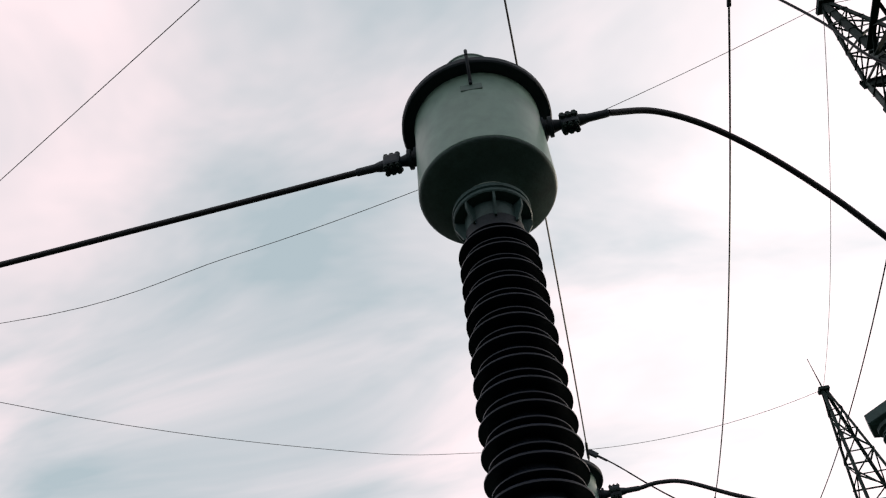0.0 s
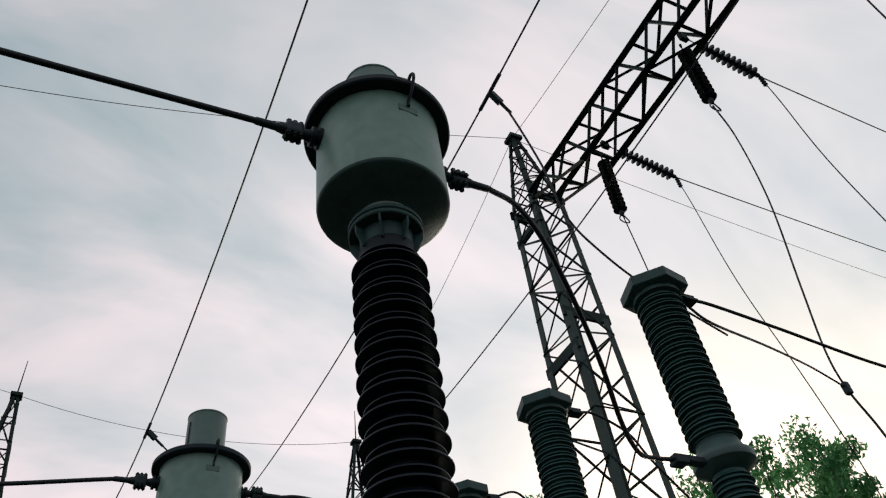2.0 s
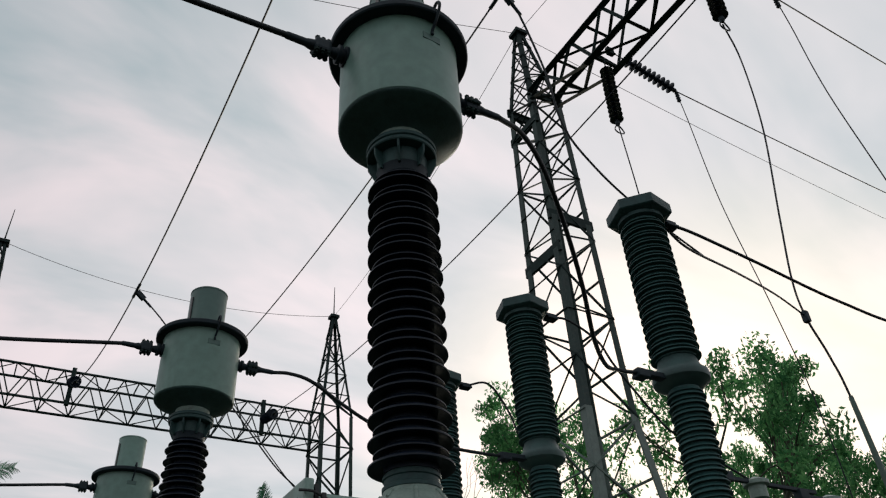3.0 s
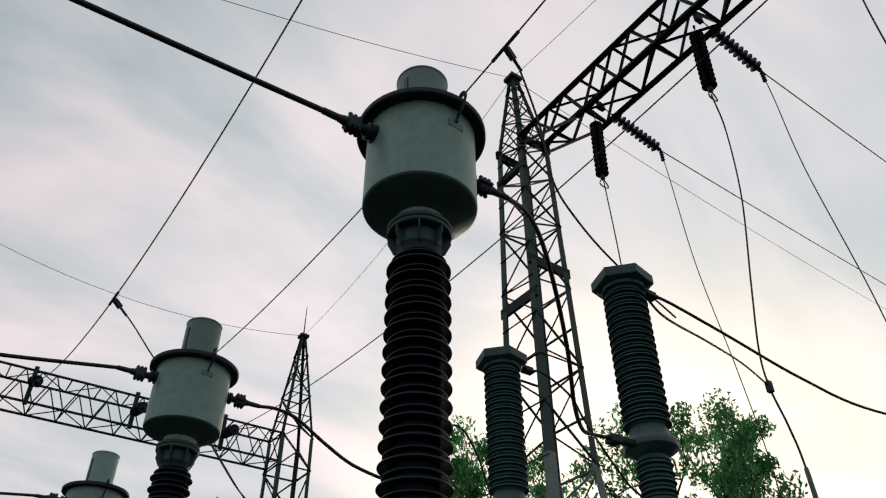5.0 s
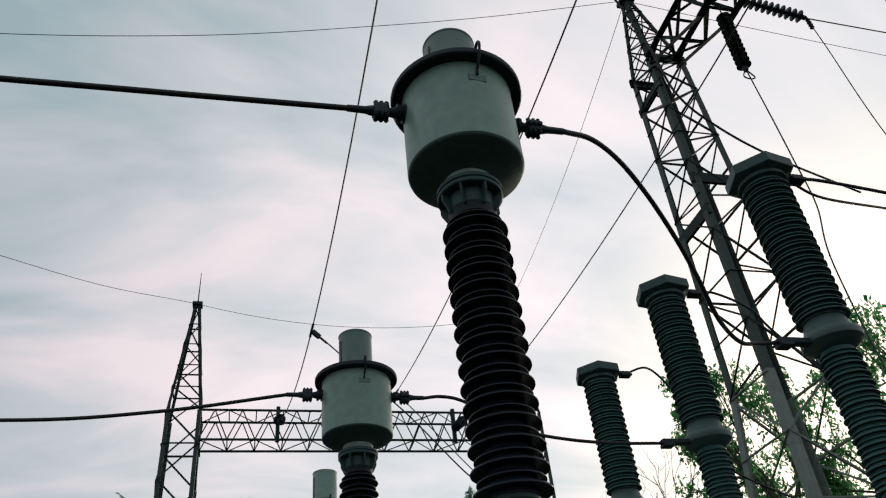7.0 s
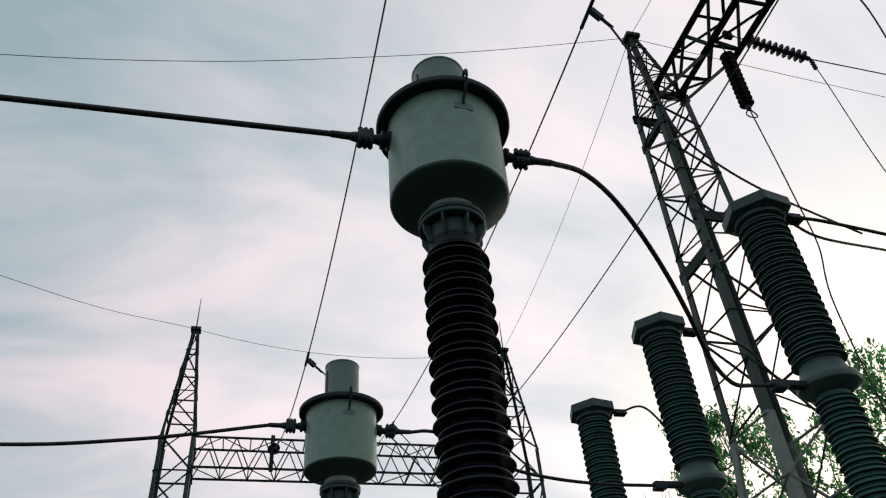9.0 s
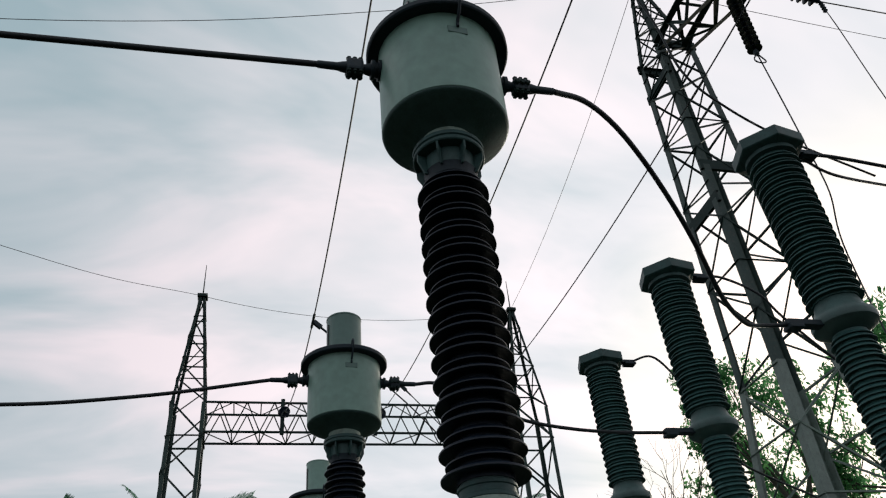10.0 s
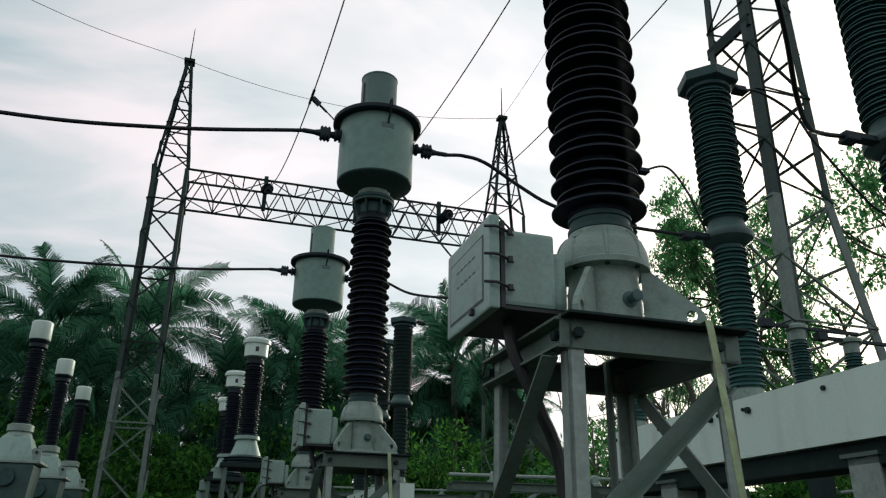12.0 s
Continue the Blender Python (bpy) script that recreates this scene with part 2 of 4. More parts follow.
def chan(w, h, t):
    """A channel section: web upright at the side, flanges to +side."""
    return [(0, -h / 2), (w, -h / 2), (w, -h / 2 + t), (t, -h / 2 + t), (t, h / 2 - t), (w, h / 2 - t), (w, h / 2), (0, h / 2)]


def bar(a, b, outline, up=(0, 0, 1)):
    bm = bmesh.new()
    add_prism(bm, a, b, outline, up)
    return bm


def box(x0, x1, y0, y1, z0, z1, bevel=0.0):
    bm = bmesh.new()
    bmesh.ops.create_cube(bm, size=1, matrix=Matrix.Translation(((x0 + x1) / 2, (y0 + y1) / 2, (z0 + z1) / 2)) @ Matrix.Diagonal((x1 - x0, y1 - y0, z1 - z0, 1)))
    if bevel:
        bmesh.ops.bevel(bm, geom=bm.edges[:], offset=bevel, segments=2, affect="EDGES", profile=0.6)
    return bm


def add_lathe(bm, prof, n=32, turn=0.0, centre=(0, 0, 0), axis="z"):
    rings = []
    c = Vector(centre)
    for r, z in prof:
        ring = []
        for i in range(n):
            a = turn + 2 * math.pi * i / n
            p = Vector((r * math.cos(a), r * math.sin(a), z))
            if axis == "x":
                p = Vector((p.z, p.x, p.y))
            elif axis == "y":
                p = Vector((p.y, p.z, p.x))
            ring.append(bm.verts.new(c + p))
        rings.append(ring)
    for a, b in zip(rings, rings[1:]):
        for i in range(n):
            bm.faces.new((a[i], a[(i + 1) % n], b[(i + 1) % n], b[i]))
    bm.faces.new(rings[0][::-1])
    bm.faces.new(rings[-1])
    return bm


def lathe(prof, n=32, turn=0.0, centre=(0, 0, 0), axis="z"):
    return add_lathe(bmesh.new(), prof, n, turn, centre, axis)


def smooth_path(points, steps=10):
    """A Catmull-Rom line through the points."""
    p = [Vector(q) for q in points]
    p = [2 * p[0] - p[1]] + p + [2 * p[-1] - p[-2]]
    out = []
    for i in range(1, len(p) - 2):
        for k in range(steps):
            t = k / steps
            out.append(0.5 * (2 * p[i] + (p[i + 1] - p[i - 1]) * t + (2 * p[i - 1] - 5 * p[i] + 4 * p[i + 1] - p[i + 2]) * t * t
                              + (3 * p[i] - p[i - 1] - 3 * p[i + 1] + p[i + 2]) * t ** 3))
    return out + [p[-2]]


def add_tube(bm, pts, r, n=8, r1=None):
    rings = []
    ref = Vector((0.13, 0.21, 0.97))
    for i, q in enumerate(pts):
        d = (pts[min(i + 1, len(pts) - 1)] - pts[max(i - 1, 0)]).normalized()
        s = d.cross(ref if abs(d.dot(ref)) < 0.95 else Vector((1, 0, 0))).normalized()
        u = s.cross(d)
        rr = r if r1 is None else r + (r1 - r) * i / (len(pts) - 1)
        rings.append([bm.verts.new(q + rr * (s * math.cos(2 * math.pi * k / n) + u * math.sin(2 * math.pi * k / n))) for k in range(n)])
    for a, b in zip(rings, rings[1:]):
        for k in range(n):
            bm.faces.new((a[k], a[(k + 1) % n], b[(k + 1) % n], b[k]))
    bm.faces.new(rings[0][::-1])
    bm.faces.new(rings[-1])


def tube(points, r, steps=10, n=8, r1=None):
    bm = bmesh.new()
    add_tube(bm, smooth_path(points, steps) if steps else [Vector(q) for q in points], r, n, r1)
    return bm


def sagged(a, b, sag, n=24):
    a, b = Vector(a), Vector(b)
    return [a.lerp(b, k / n) - Vector((0, 0, sag * 4 * (k / n) * (1 - k / n))) for k in range(n + 1)]


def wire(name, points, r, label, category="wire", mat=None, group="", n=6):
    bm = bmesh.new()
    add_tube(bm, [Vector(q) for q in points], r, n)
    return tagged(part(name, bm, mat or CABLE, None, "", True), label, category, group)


def shed_profile(z0, z1, count, core, big, small):
    """Porcelain with alternating large and small sheds, from z0 up to z1."""
    pitch = (z1 - z0) / count
    prof = [(core, z0 - 0.02)]
    for i in range(count):
        z = z0 + i * pitch
        for r, zz, k in ((big, z, 1.0),) + (((small, z + pitch * 0.5, 0.8),) if small else ()):
            t = min(0.0075, pitch * 0.10) * k
            prof += [(core, zz), (core + (r - core) * 0.5, zz + t * 0.1), (r - t * 0.6, zz - t * 0.6), (r, zz - t * 0.45), (r, zz + t * 0.25), (r - t * 0.5, zz + t * 0.8), (core + (r - core) * 0.45, zz + t * 2.4), (core, zz + t * 4.0)]
    prof.append((core, z1 + 0.02))
    return prof


def hex_bolt(r, h):
    return lathe([(r, 0), (r, h * 0.9), (r * 0.85, h)], 6)


BOLT = mesh_of("bolt", hex_bolt(0.016, 0.018), STEELD)


STUD = mesh_of("stud", lathe([(0.007, 0), (0.007, 0.014), (0.005, 0.017)], 6), STEELD)


def bolt(parent, at, direction, size=1.0):
    ob = part("bolt", BOLT, None, parent)
    ob.matrix_local = Matrix.Translation(at) @ Vector(direction).to_track_quat("Z", "Y").to_matrix().to_4x4() @ Matrix.Scale(size, 4)
    return ob


# ---- the setting ----
bm = bmesh.new()
bmesh.ops.create_grid(bm, x_segments=2, y_segments=2, size=2000)
tagged(part("ground", bm, GROUND), "dark gravel and grass ground of the switchyard", "ground", kind="structure")


# ---- current transformers ----
def build_current_transformer():
    ct = empty("current_transformer", (0, 0, 0), "grey-tanked current transformer on a brown porcelain column", "current transformer", "row of current transformers")
    # cast base: pedestal, four corner gussets, flange plate
    part("pedestal", lathe([(0.125, 0.012), (0.125, 0.03), (0.112, 0.045), (0.108, 0.16), (0.102, 0.20), (0.11, 0.218)], 32), CAST, ct, "", True)
    part("base_plate", box(-0.19, 0.19, -0.255, 0.08, 0.0, 0.014, 0.004), CAST, ct)
    for k in range(4):
        a = radians(45 + 90 * k - (4 if k == 3 else 0))
        bm = bmesh.new()
        prof = [(0.118, 0.015), (0.285, 0.015), (0.288, 0.05), (0.272, 0.078), (0.15, 0.20), (0.118, 0.205)]
        t = 0.008
        dr, dn = Vector((math.cos(a), math.sin(a), 0)), Vector((-math.sin(a), math.cos(a), 0))
        hole = [(0.25 + 0.017 * math.cos(q * math.pi / 6), 0.055 + 0.017 * math.sin(q * math.pi / 6)) for q in range(12)]
        for sgn in (1, -1):
            edges = []
            for loop in (prof, hole):
                vs = [bm.verts.new(dr * r + dn * t * sgn + Vector((0, 0, h))) for r, h in loop]
                edges += [bm.edges.new((vs[i], vs[(i + 1) % len(vs)])) for i in range(len(vs))]
            bmesh.ops.triangle_fill(bm, edges=edges, use_beauty=True, use_dissolve=False)
        bm.verts.ensure_lookup_table()
        n0 = len(prof) + len(hole)
        for base, ln in ((0, len(prof)), (len(prof), len(hole))):
            for i in range(ln):
                a0, a1 = base + i, base + (i + 1) % ln
                bm.faces.new((bm.verts[a0], bm.verts[a1], bm.verts[a1 + n0], bm.verts[a0 + n0]))
        part("gusset", bm, CAST, ct)
    oil = part("drain_valve", lathe([(0.024, 0.095), (0.024, 0.112), (0.012, 0.114), (0.012, 0.14), (0.017, 0.141), (0.017, 0.153), (0.010, 0.154)], 16, axis="y"), GREYM, ct)
    oil.matrix_local = pose(0.02, 0, 0.115, 0, 0, 180)
    # bell-shaped lower flange with ribs
    part("lower_flange", lathe([(0.10, 0.215), (0.141, 0.22), (0.143, 0.236), (0.139, 0.240), (0.138, 0.258), (0.134, 0.282), (0.124, 0.308), (0.110, 0.328), (0.099, 0.335), (0.096, 0.348)], 40), CAST, ct, "ribbed cast aluminium flange", True)
    for k in range(8):
        a = radians(22.5 + 45 * k)
        d = Vector((math.cos(a), math.sin(a), 0))
        part("rib", tube([d * 0.134 + Vector((0, 0, 0.24)), d * 0.131 + Vector((0, 0, 0.28)), d * 0.120 + Vector((0, 0, 0.312)), d * 0.100 + Vector((0, 0, 0.336))], 0.008, 3, 6), CAST, ct, "", True)
        bolt(ct, d * 0.126 + Vector((0, 0, 0.222)), (0, 0, -1), 0.55)
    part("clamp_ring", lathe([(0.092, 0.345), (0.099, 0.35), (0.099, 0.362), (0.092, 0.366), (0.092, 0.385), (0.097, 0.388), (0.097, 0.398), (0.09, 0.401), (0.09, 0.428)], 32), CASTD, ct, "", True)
    # porcelain
    part("insulator", lathe(shed_profile(0.427, 1.672, 15, 0.094, 0.146, 0.128), 40), BROWN, ct, "glossy brown porcelain sheds", True)
    # upper flange
    part("upper_collar", lathe([(0.098, 1.655), (0.103, 1.66), (0.106, 1.69), (0.112, 1.704)], 32), LID, ct, "", True)
    # flange and ribs use a darker cast that holds the tank's shade
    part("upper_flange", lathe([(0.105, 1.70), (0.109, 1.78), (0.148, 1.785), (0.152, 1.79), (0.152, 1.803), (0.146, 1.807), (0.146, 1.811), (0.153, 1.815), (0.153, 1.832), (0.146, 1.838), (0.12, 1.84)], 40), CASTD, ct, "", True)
    part("neck", lathe([(0.13, 1.838), (0.122, 1.843), (0.117, 1.85), (0.117, 1.887)], 40), CAST, ct, "", True)
    for k in range(8):
        a = radians(45 * k + 12)
        d = Vector((math.cos(a), math.sin(a), 0))
        bm = bmesh.new()
        e = Vector((-d.y, d.x, 0)) * 0.0045
        ring = [[bm.verts.new(d * r + Vector((0, 0, h)) + e * sg) for r, h in ((0.104, 1.69), (0.118, 1.69), (0.147, 1.748), (0.147, 1.787), (0.104, 1.787))] for sg in (1, -1)]
        for q in range(5):
            bm.faces.new((ring[0][q], ring[0][(q + 1) % 5], ring[1][(q + 1) % 5], ring[1][q]))
        bm.faces.new(ring[0])
        bm.faces.new(ring[1][::-1])
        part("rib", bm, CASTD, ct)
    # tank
    # the shade under the tank is put into this cone's darker colour
    part("tank_bottom", lathe([(0.10, 1.884), (0.118, 1.885), (0.262, 1.944), (0.270, 1.948), (0.2745, 1.953), (0.2755, 1.956), (0.20, 1.958)], 64), GREYM, ct, "conical underside of the tank, its shade put into a dark colour", True)
    part("tank", lathe([(0.20, 1.9585), (0.275, 1.9585), (0.277, 1.961), (0.277, 1.966), (0.277, 2.40), (0.277, 2.415), (0.28, 2.43)], 64), TANK, ct, "", True)
    part("lid_rim", lathe([(0.276, 2.427), (0.322, 2.429), (0.328, 2.43), (0.334, 2.437), (0.334, 2.462), (0.328, 2.469), (0.15, 2.478)], 64), LID, ct, "dark weathered flanged rim", True)
    # local exposure is put into the cap's colour, darker than the tank
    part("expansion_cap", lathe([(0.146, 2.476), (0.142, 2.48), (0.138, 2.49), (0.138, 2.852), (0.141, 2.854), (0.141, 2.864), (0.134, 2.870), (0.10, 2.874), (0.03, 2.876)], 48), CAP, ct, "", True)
    g = part("oil_gauge", box(-0.006, 0.006, -0.012, 0.012, 2.54, 2.79, 0.003), GLASSY, ct, "dark sight glass of the oil level")
    g.matrix_local = pose(0, 0, 0, 0, 0, 200) @ pose(0.140, 0, 0)
    # lifting lug over the rim
    for a in (-85, 95):
        m = pose(0, 0, 0, 0, 0, a)
        lug = part("lifting_lug", tube([(0.285, 0, 2.335), (0.287, 0, 2.36), (0.322, 0, 2.40), (0.352, 0, 2.455), (0.352, 0, 2.49), (0.33, 0, 2.505), (0.30, 0, 2.48)], 0.0075, 8), LID, ct, "", True)
        lug.matrix_local = m
        part("lug_pad", box(0.272, 0.279, -0.045, 0.045, 2.30, 2.34, 0.002), CAP, lug)
    # terminals on both sides
    for s in (1, -1):
        tm = part("terminal", lathe([(0.05, 0.268), (0.05, 0.285), (0.036, 0.287), (0.036, 0.30), (0.046, 0.302), (0.046, 0.318), (0.03, 0.32), (0.02, 0.36), (0.02, 0.40)], 20, axis="x"), LID, ct, "", True)
        tm.matrix_local = pose(0, 0, 2.31 if s > 0 else 2.32, 0, 0, 0 if s > 0 else 180)
        part("clamp_body", box(0.352, 0.43, -0.034, 0.034, -0.036, 0.036, 0.014), CLAMP, tm)
        part("clamp_barrel", lathe([(0.028, 0.425), (0.024, 0.45), (0.019, 0.47), (0.0175, 0.555), (0.0145, 0.56)], 16, axis="x"), CLAMP, tm, "", True)
        for dx in (0.366, 0.392, 0.418):
            for dz in (1, -1):
                for dy in (-0.018, 0.018):
                    nut = bolt(tm, (dx, dy, 0.032 * dz), (0, 0, dz), 0.8)
                    stud = part("stud", STUD, None, nut)
                    stud.matrix_local = pose(0, 0, 0.012)
            bolt(tm, (dx, -0.033, 0.0), (0, -1, 0), 0.8)
    # secondary terminal box
    bx = part("terminal_box", box(-0.385, -0.215, -0.12, 0.20, 0.055, 0.275, 0.012), BOXP, ct, "grey sheet-steel terminal box")
    part("box_neck", box(-0.217, -0.17, -0.10, 0.15, 0.06, 0.235, 0.02), BOXP, bx)
    part("box_bottom", box(-0.38, -0.16, -0.115, 0.19, 0.045, 0.054), BLACK, bx)
    door = part("box_door", box(-0.418, -0.388, -0.142, 0.232, 0.035, 0.305, 0.007), BOXP, bx, "overlapping sheet-steel door")
    part("gasket", box(-0.389, -0.384, -0.13, 0.22, 0.05, 0.29), BLACK, door)
    pl = part("rating_plate", box(-0.4205, -0.4175, -0.085, 0.19, 0.075, 0.255, 0.001), PLATE, door, "worn rating plate with faded writing")
    for y0, y1, z0, z1 in ((-0.092, 0.197, 0.068, 0.0745), (-0.092, 0.197, 0.2555, 0.261), (-0.092, -0.0855, 0.075, 0.255), (0.1905, 0.197, 0.075, 0.255)):
        part("plate_edge", box(-0.4192, -0.4175, y0, y1, z0, z1), INKM, pl)
    for i in range(5):
        part("plate_writing", box(-0.4215, -0.4203, -0.03 + i * 0.035, -0.012 + i * 0.035, 0.168, 0.173), INKM, pl)
        part("plate_writing", box(-0.4215, -0.4203, -0.03 + i * 0.035, -0.008 + i * 0.035, 0.215, 0.219), INKM, pl)
    for h in (0.095, 0.175, 0.255):
        cl = part("toggle_clamp", tube([(-0.432, -0.138, h + 0.012), (-0.40, -0.158, h + 0.006), (-0.36, -0.140, h), (-0.345, -0.128, h)], 0.0042, 6), BLACK, door, "", True)
        part("wing_nut", box(-0.368, -0.354, -0.152, -0.138, h - 0.009, h + 0.009, 0.003), BLACK, cl)
    part("hinge_bar", bar((-0.379, -0.134, 0.04), (-0.379, -0.134, 0.29), rect(0.011, 0.012)), BLACK, door)
    part("latch", box(-0.43, -0.417, -0.02, 0.0, 0.048, 0.066, 0.003), BLACK, door)
    return ct


PLATFORM = 1.962
CT_PLACES = [(0.0, 0.0), (-0.10, 3.085), (-0.04, 6.22)]
ct = build_current_transformer()
ct.location = (0, 0, PLATFORM)
for x, y in CT_PLACES[1:]:
    far_ct = copy_thing(ct, pose(x, y, PLATFORM))
# the last cap goes without the darker exposure tone and takes plain tank paint
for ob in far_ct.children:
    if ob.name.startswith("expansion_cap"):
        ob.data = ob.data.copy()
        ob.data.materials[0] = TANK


def build_stand():
    st = empty("steel_stand", (0, 0, 0), "bolted angle-iron support stand of galvanised steel", "support stand", "stands of the current transformers")
    w0, w1, slim = 0.285, 0.255, 0.05

    def inset(p):
        """The stand is narrower on its breaker side."""
        return Vector((p.x - slim * min(1.0, p.x / 0.2), p.y, p.z)) if p.x > 0 else p

    foot = [(-1, -1), (1, -1), (1, 1), (-1, 1)]
    for sx, sy in foot:
        a, b = inset(Vector((sx * w0, sy * w0, 0.0))), inset(Vector((sx * w1, sy * w1, 1.945)))
        bm = bmesh.new()
        t, w = 0.008, 0.044
        for (dx0, dx1, dy0, dy1) in ((0, w, 0, t), (0, t, 0, w)):
            vs = []
            for p in (a, b):
                for u, v in ((dx0, dy0), (dx1, dy0), (dx1, dy1), (dx0, dy1)):
                    vs.append(bm.verts.new(p + Vector((-sx * u, -sy * v, 0))))
            for q in ((0, 1, 2, 3), (4, 5, 6, 7), (0, 1, 5, 4), (1, 2, 6, 5), (2, 3, 7, 6), (3, 0, 4, 7)):
                bm.faces.new([vs[i] for i in q])
        leg = part("leg", bm, STEELL, st)
        part("foot_plate", box(a.x - sx * 0.04 - 0.08, a.x - sx * 0.04 + 0.08, a.y - sy * 0.04 - 0.08, a.y - sy * 0.04 + 0.08, 0.0, 0.015), STEEL, leg)
    # top frame of channels
    e = 0.262
    part("top_channel", bar((-e - 0.015, -e, 1.918), (e - 0.015, -e, 1.918), [(-x, y) for x, y in chan(0.045, 0.085, 0.007)]), STEEL, st)
    part("top_channel", bar((-e, e, 1.918), (e - slim, e, 1.918), chan(0.045, 0.085, 0.007)), STEEL, st)
    part("top_channel", bar((-e - 0.004, -e, 1.914), (-e - 0.004, e, 1.914), [(-x + 0.02, y) for x, y in chan(0.045, 0.078, 0.007)]), STEEL, st)
    part("top_channel", bar((e + 0.004 - slim, -e, 1.914), (e + 0.004 - slim, e, 1.914), [(x - 0.02, y) for x, y in chan(0.045, 0.078, 0.007)]), STEEL, st)
    part("top_plate", box(0.085, 0.275, -0.272, 0.25, 1.957, 1.962), STEELD, st)
    part("edge_flange", box(-0.275, 0.25, -0.31, -0.255, 1.952, 1.960, 0.002), STEELD, st)
    # crossed flat braces on the four faces
    q = 0.272
    for turn in range(4):
        m = pose(0, 0, 0, 0, 0, 90 * turn)
        for i in range(4):
            s_ = 1 if i % 2 == 0 else -1
            a, b = Vector((s_ * 0.232, -q, 1.855 - 0.45 * i - (0.06 if turn == 0 and i == 0 else 0))), Vector((-s_ * 0.25, -q - 0.006, 1.405 - 0.45 * i))
            br = part("brace", bar(inset(m @ a), inset(m @ b), [(x * 1.0, y) for x, y in ell(0.044, 0.006)], m.to_3x3() @ Vector((0, -1, 0))), STEEL, st)
            for p in (a, b):
                c = p.lerp((a + b) / 2, 0.08)
                bolt(br, inset(m @ (c + Vector((0, -0.006, 0.02)))), m.to_3x3() @ Vector((0, -1, 0)), 0.75)
        for sx in (-0.235, 0.225):
            bolt(st, inset(m @ Vector((sx, -0.268, 1.912))), m.to_3x3() @ Vector((0, -1, 0)), 0.9)
    part("footing", box(-0.45, 0.45, -0.45, 0.45, -0.2, 0.004, 0.02), CONCRETE, st, "concrete footing")
    return st


stand = build_stand()
for x, y in CT_PLACES[1:]:
    copy_thing(stand, pose(x, y, 0))


def earth_strip(x, y):
    pts = [(0.125, -0.262, 1.967), (0.118, -0.318, 1.966), (0.119, -0.322, 1.94), (0.134, -0.328, 1.72), (0.146, -0.332, 1.53), (0.165, -0.335, 1.30), (0.235, -0.345, 0.6), (0.24, -0.35, 0.004)]
    bm = bmesh.new()
    for a, b in zip(pts, pts[1:]):
        d = (Vector(b) - Vector(a)).normalized()
        add_prism(bm, a, Vector(b) + d * 0.001, rect(0.003, 0.021), (1, 0, 0)) if abs(d.z) > 0.6 else add_prism(bm, a, b, rect(0.021, 0.003))
    ob = tagged(part("earthing_strip", bm, STRAP), "yellow-green painted earthing strip hanging from a base bolt", "earthing strip", "earthing strips")
    ob.location = (x, y, 0)


def box_cable(x, y):
    pts = [(-0.31, 0.0, 2.01), (-0.305, -0.01, 1.93), (-0.27, -0.02, 1.84), (-0.23, -0.02, 1.76), (-0.17, -0.01, 1.6), (-0.16, 0, 1.2), (-0.16, 0, 0.0)]
    ob = tagged(part("control_cable", tube(pts, 0.017, 8), BLACK, None, "", True), "black control cable running down from the terminal box", "cable", "control cables")
    ob.location = (x, y, 0)


for x, y in CT_PLACES:
    earth_strip(x, y)
    box_cable(x, y)


# ---- three-pole circuit breaker on a white steel channel ----
def build_breaker_pole(glaze):
    p = empty("breaker_pole", (0, 0, 0), "two-stage grey porcelain breaker pole with a six-sided cap", "circuit breaker", "breaker poles")
    part("base_flange", lathe([(0.17, 0.0), (0.17, 0.02), (0.125, 0.025), (0.12, 0.11), (0.10, 0.125)], 32), CAST, p, "", True)
    part("support_insulator", lathe(shed_profile(0.135, 1.31, 17, 0.112, 0.142, 0.130), 36), glaze, p, "", True)
    part("mid_flange", lathe([(0.10, 1.31), (0.12, 1.315), (0.17, 1.345), (0.205, 1.37), (0.212, 1.40), (0.205, 1.43), (0.17, 1.46), (0.15, 1.52), (0.14, 1.56)], 40), GREYM, p, "", True)
    pad = part("line_terminal", box(-0.45, -0.17, -0.035, 0.035, 1.36, 1.40, 0.005), CLAMP, p)
    part("terminal_lip", box(-0.45, -0.35, -0.045, 0.045, 1.335, 1.36, 0.005), CLAMP, pad)
    part("interrupter_insulator", lathe(shed_profile(1.57, 2.82, 18, 0.152, 0.188, 0.174), 40), glaze, p, "", True)
    part("upper_flange", lathe([(0.14, 2.815), (0.19, 2.828), (0.19, 2.86)], 36), CASTD, p, "", True)
    part("cap", lathe([(0.19, 2.855), (0.262, 2.88), (0.27, 2.887), (0.27, 2.972), (0.262, 2.979), (0.05, 2.99)], 6, radians(12)), CASTD, p, "dark six-sided cap")
    tp = part("cap_terminal", box(0.20, 0.40, -0.04, 0.04, 2.935, 2.967, 0.005), CLAMP, p)
    part("terminal_lip", box(0.29, 0.42, -0.05, 0.05, 2.912, 2.935, 0.004), CLAMP, tp)
    return p


BEAM_TOP = 2.505
CB_PLACES = [(2.98, 1.35), (2.945, 3.06), (2.95, 4.775)]
pole = build_breaker_pole(GREYP)
pole.location = (*CB_PLACES[0], BEAM_TOP)
for x, y in CB_PLACES[1:]:
    copy_thing(pole, pose(x, y, BEAM_TOP))


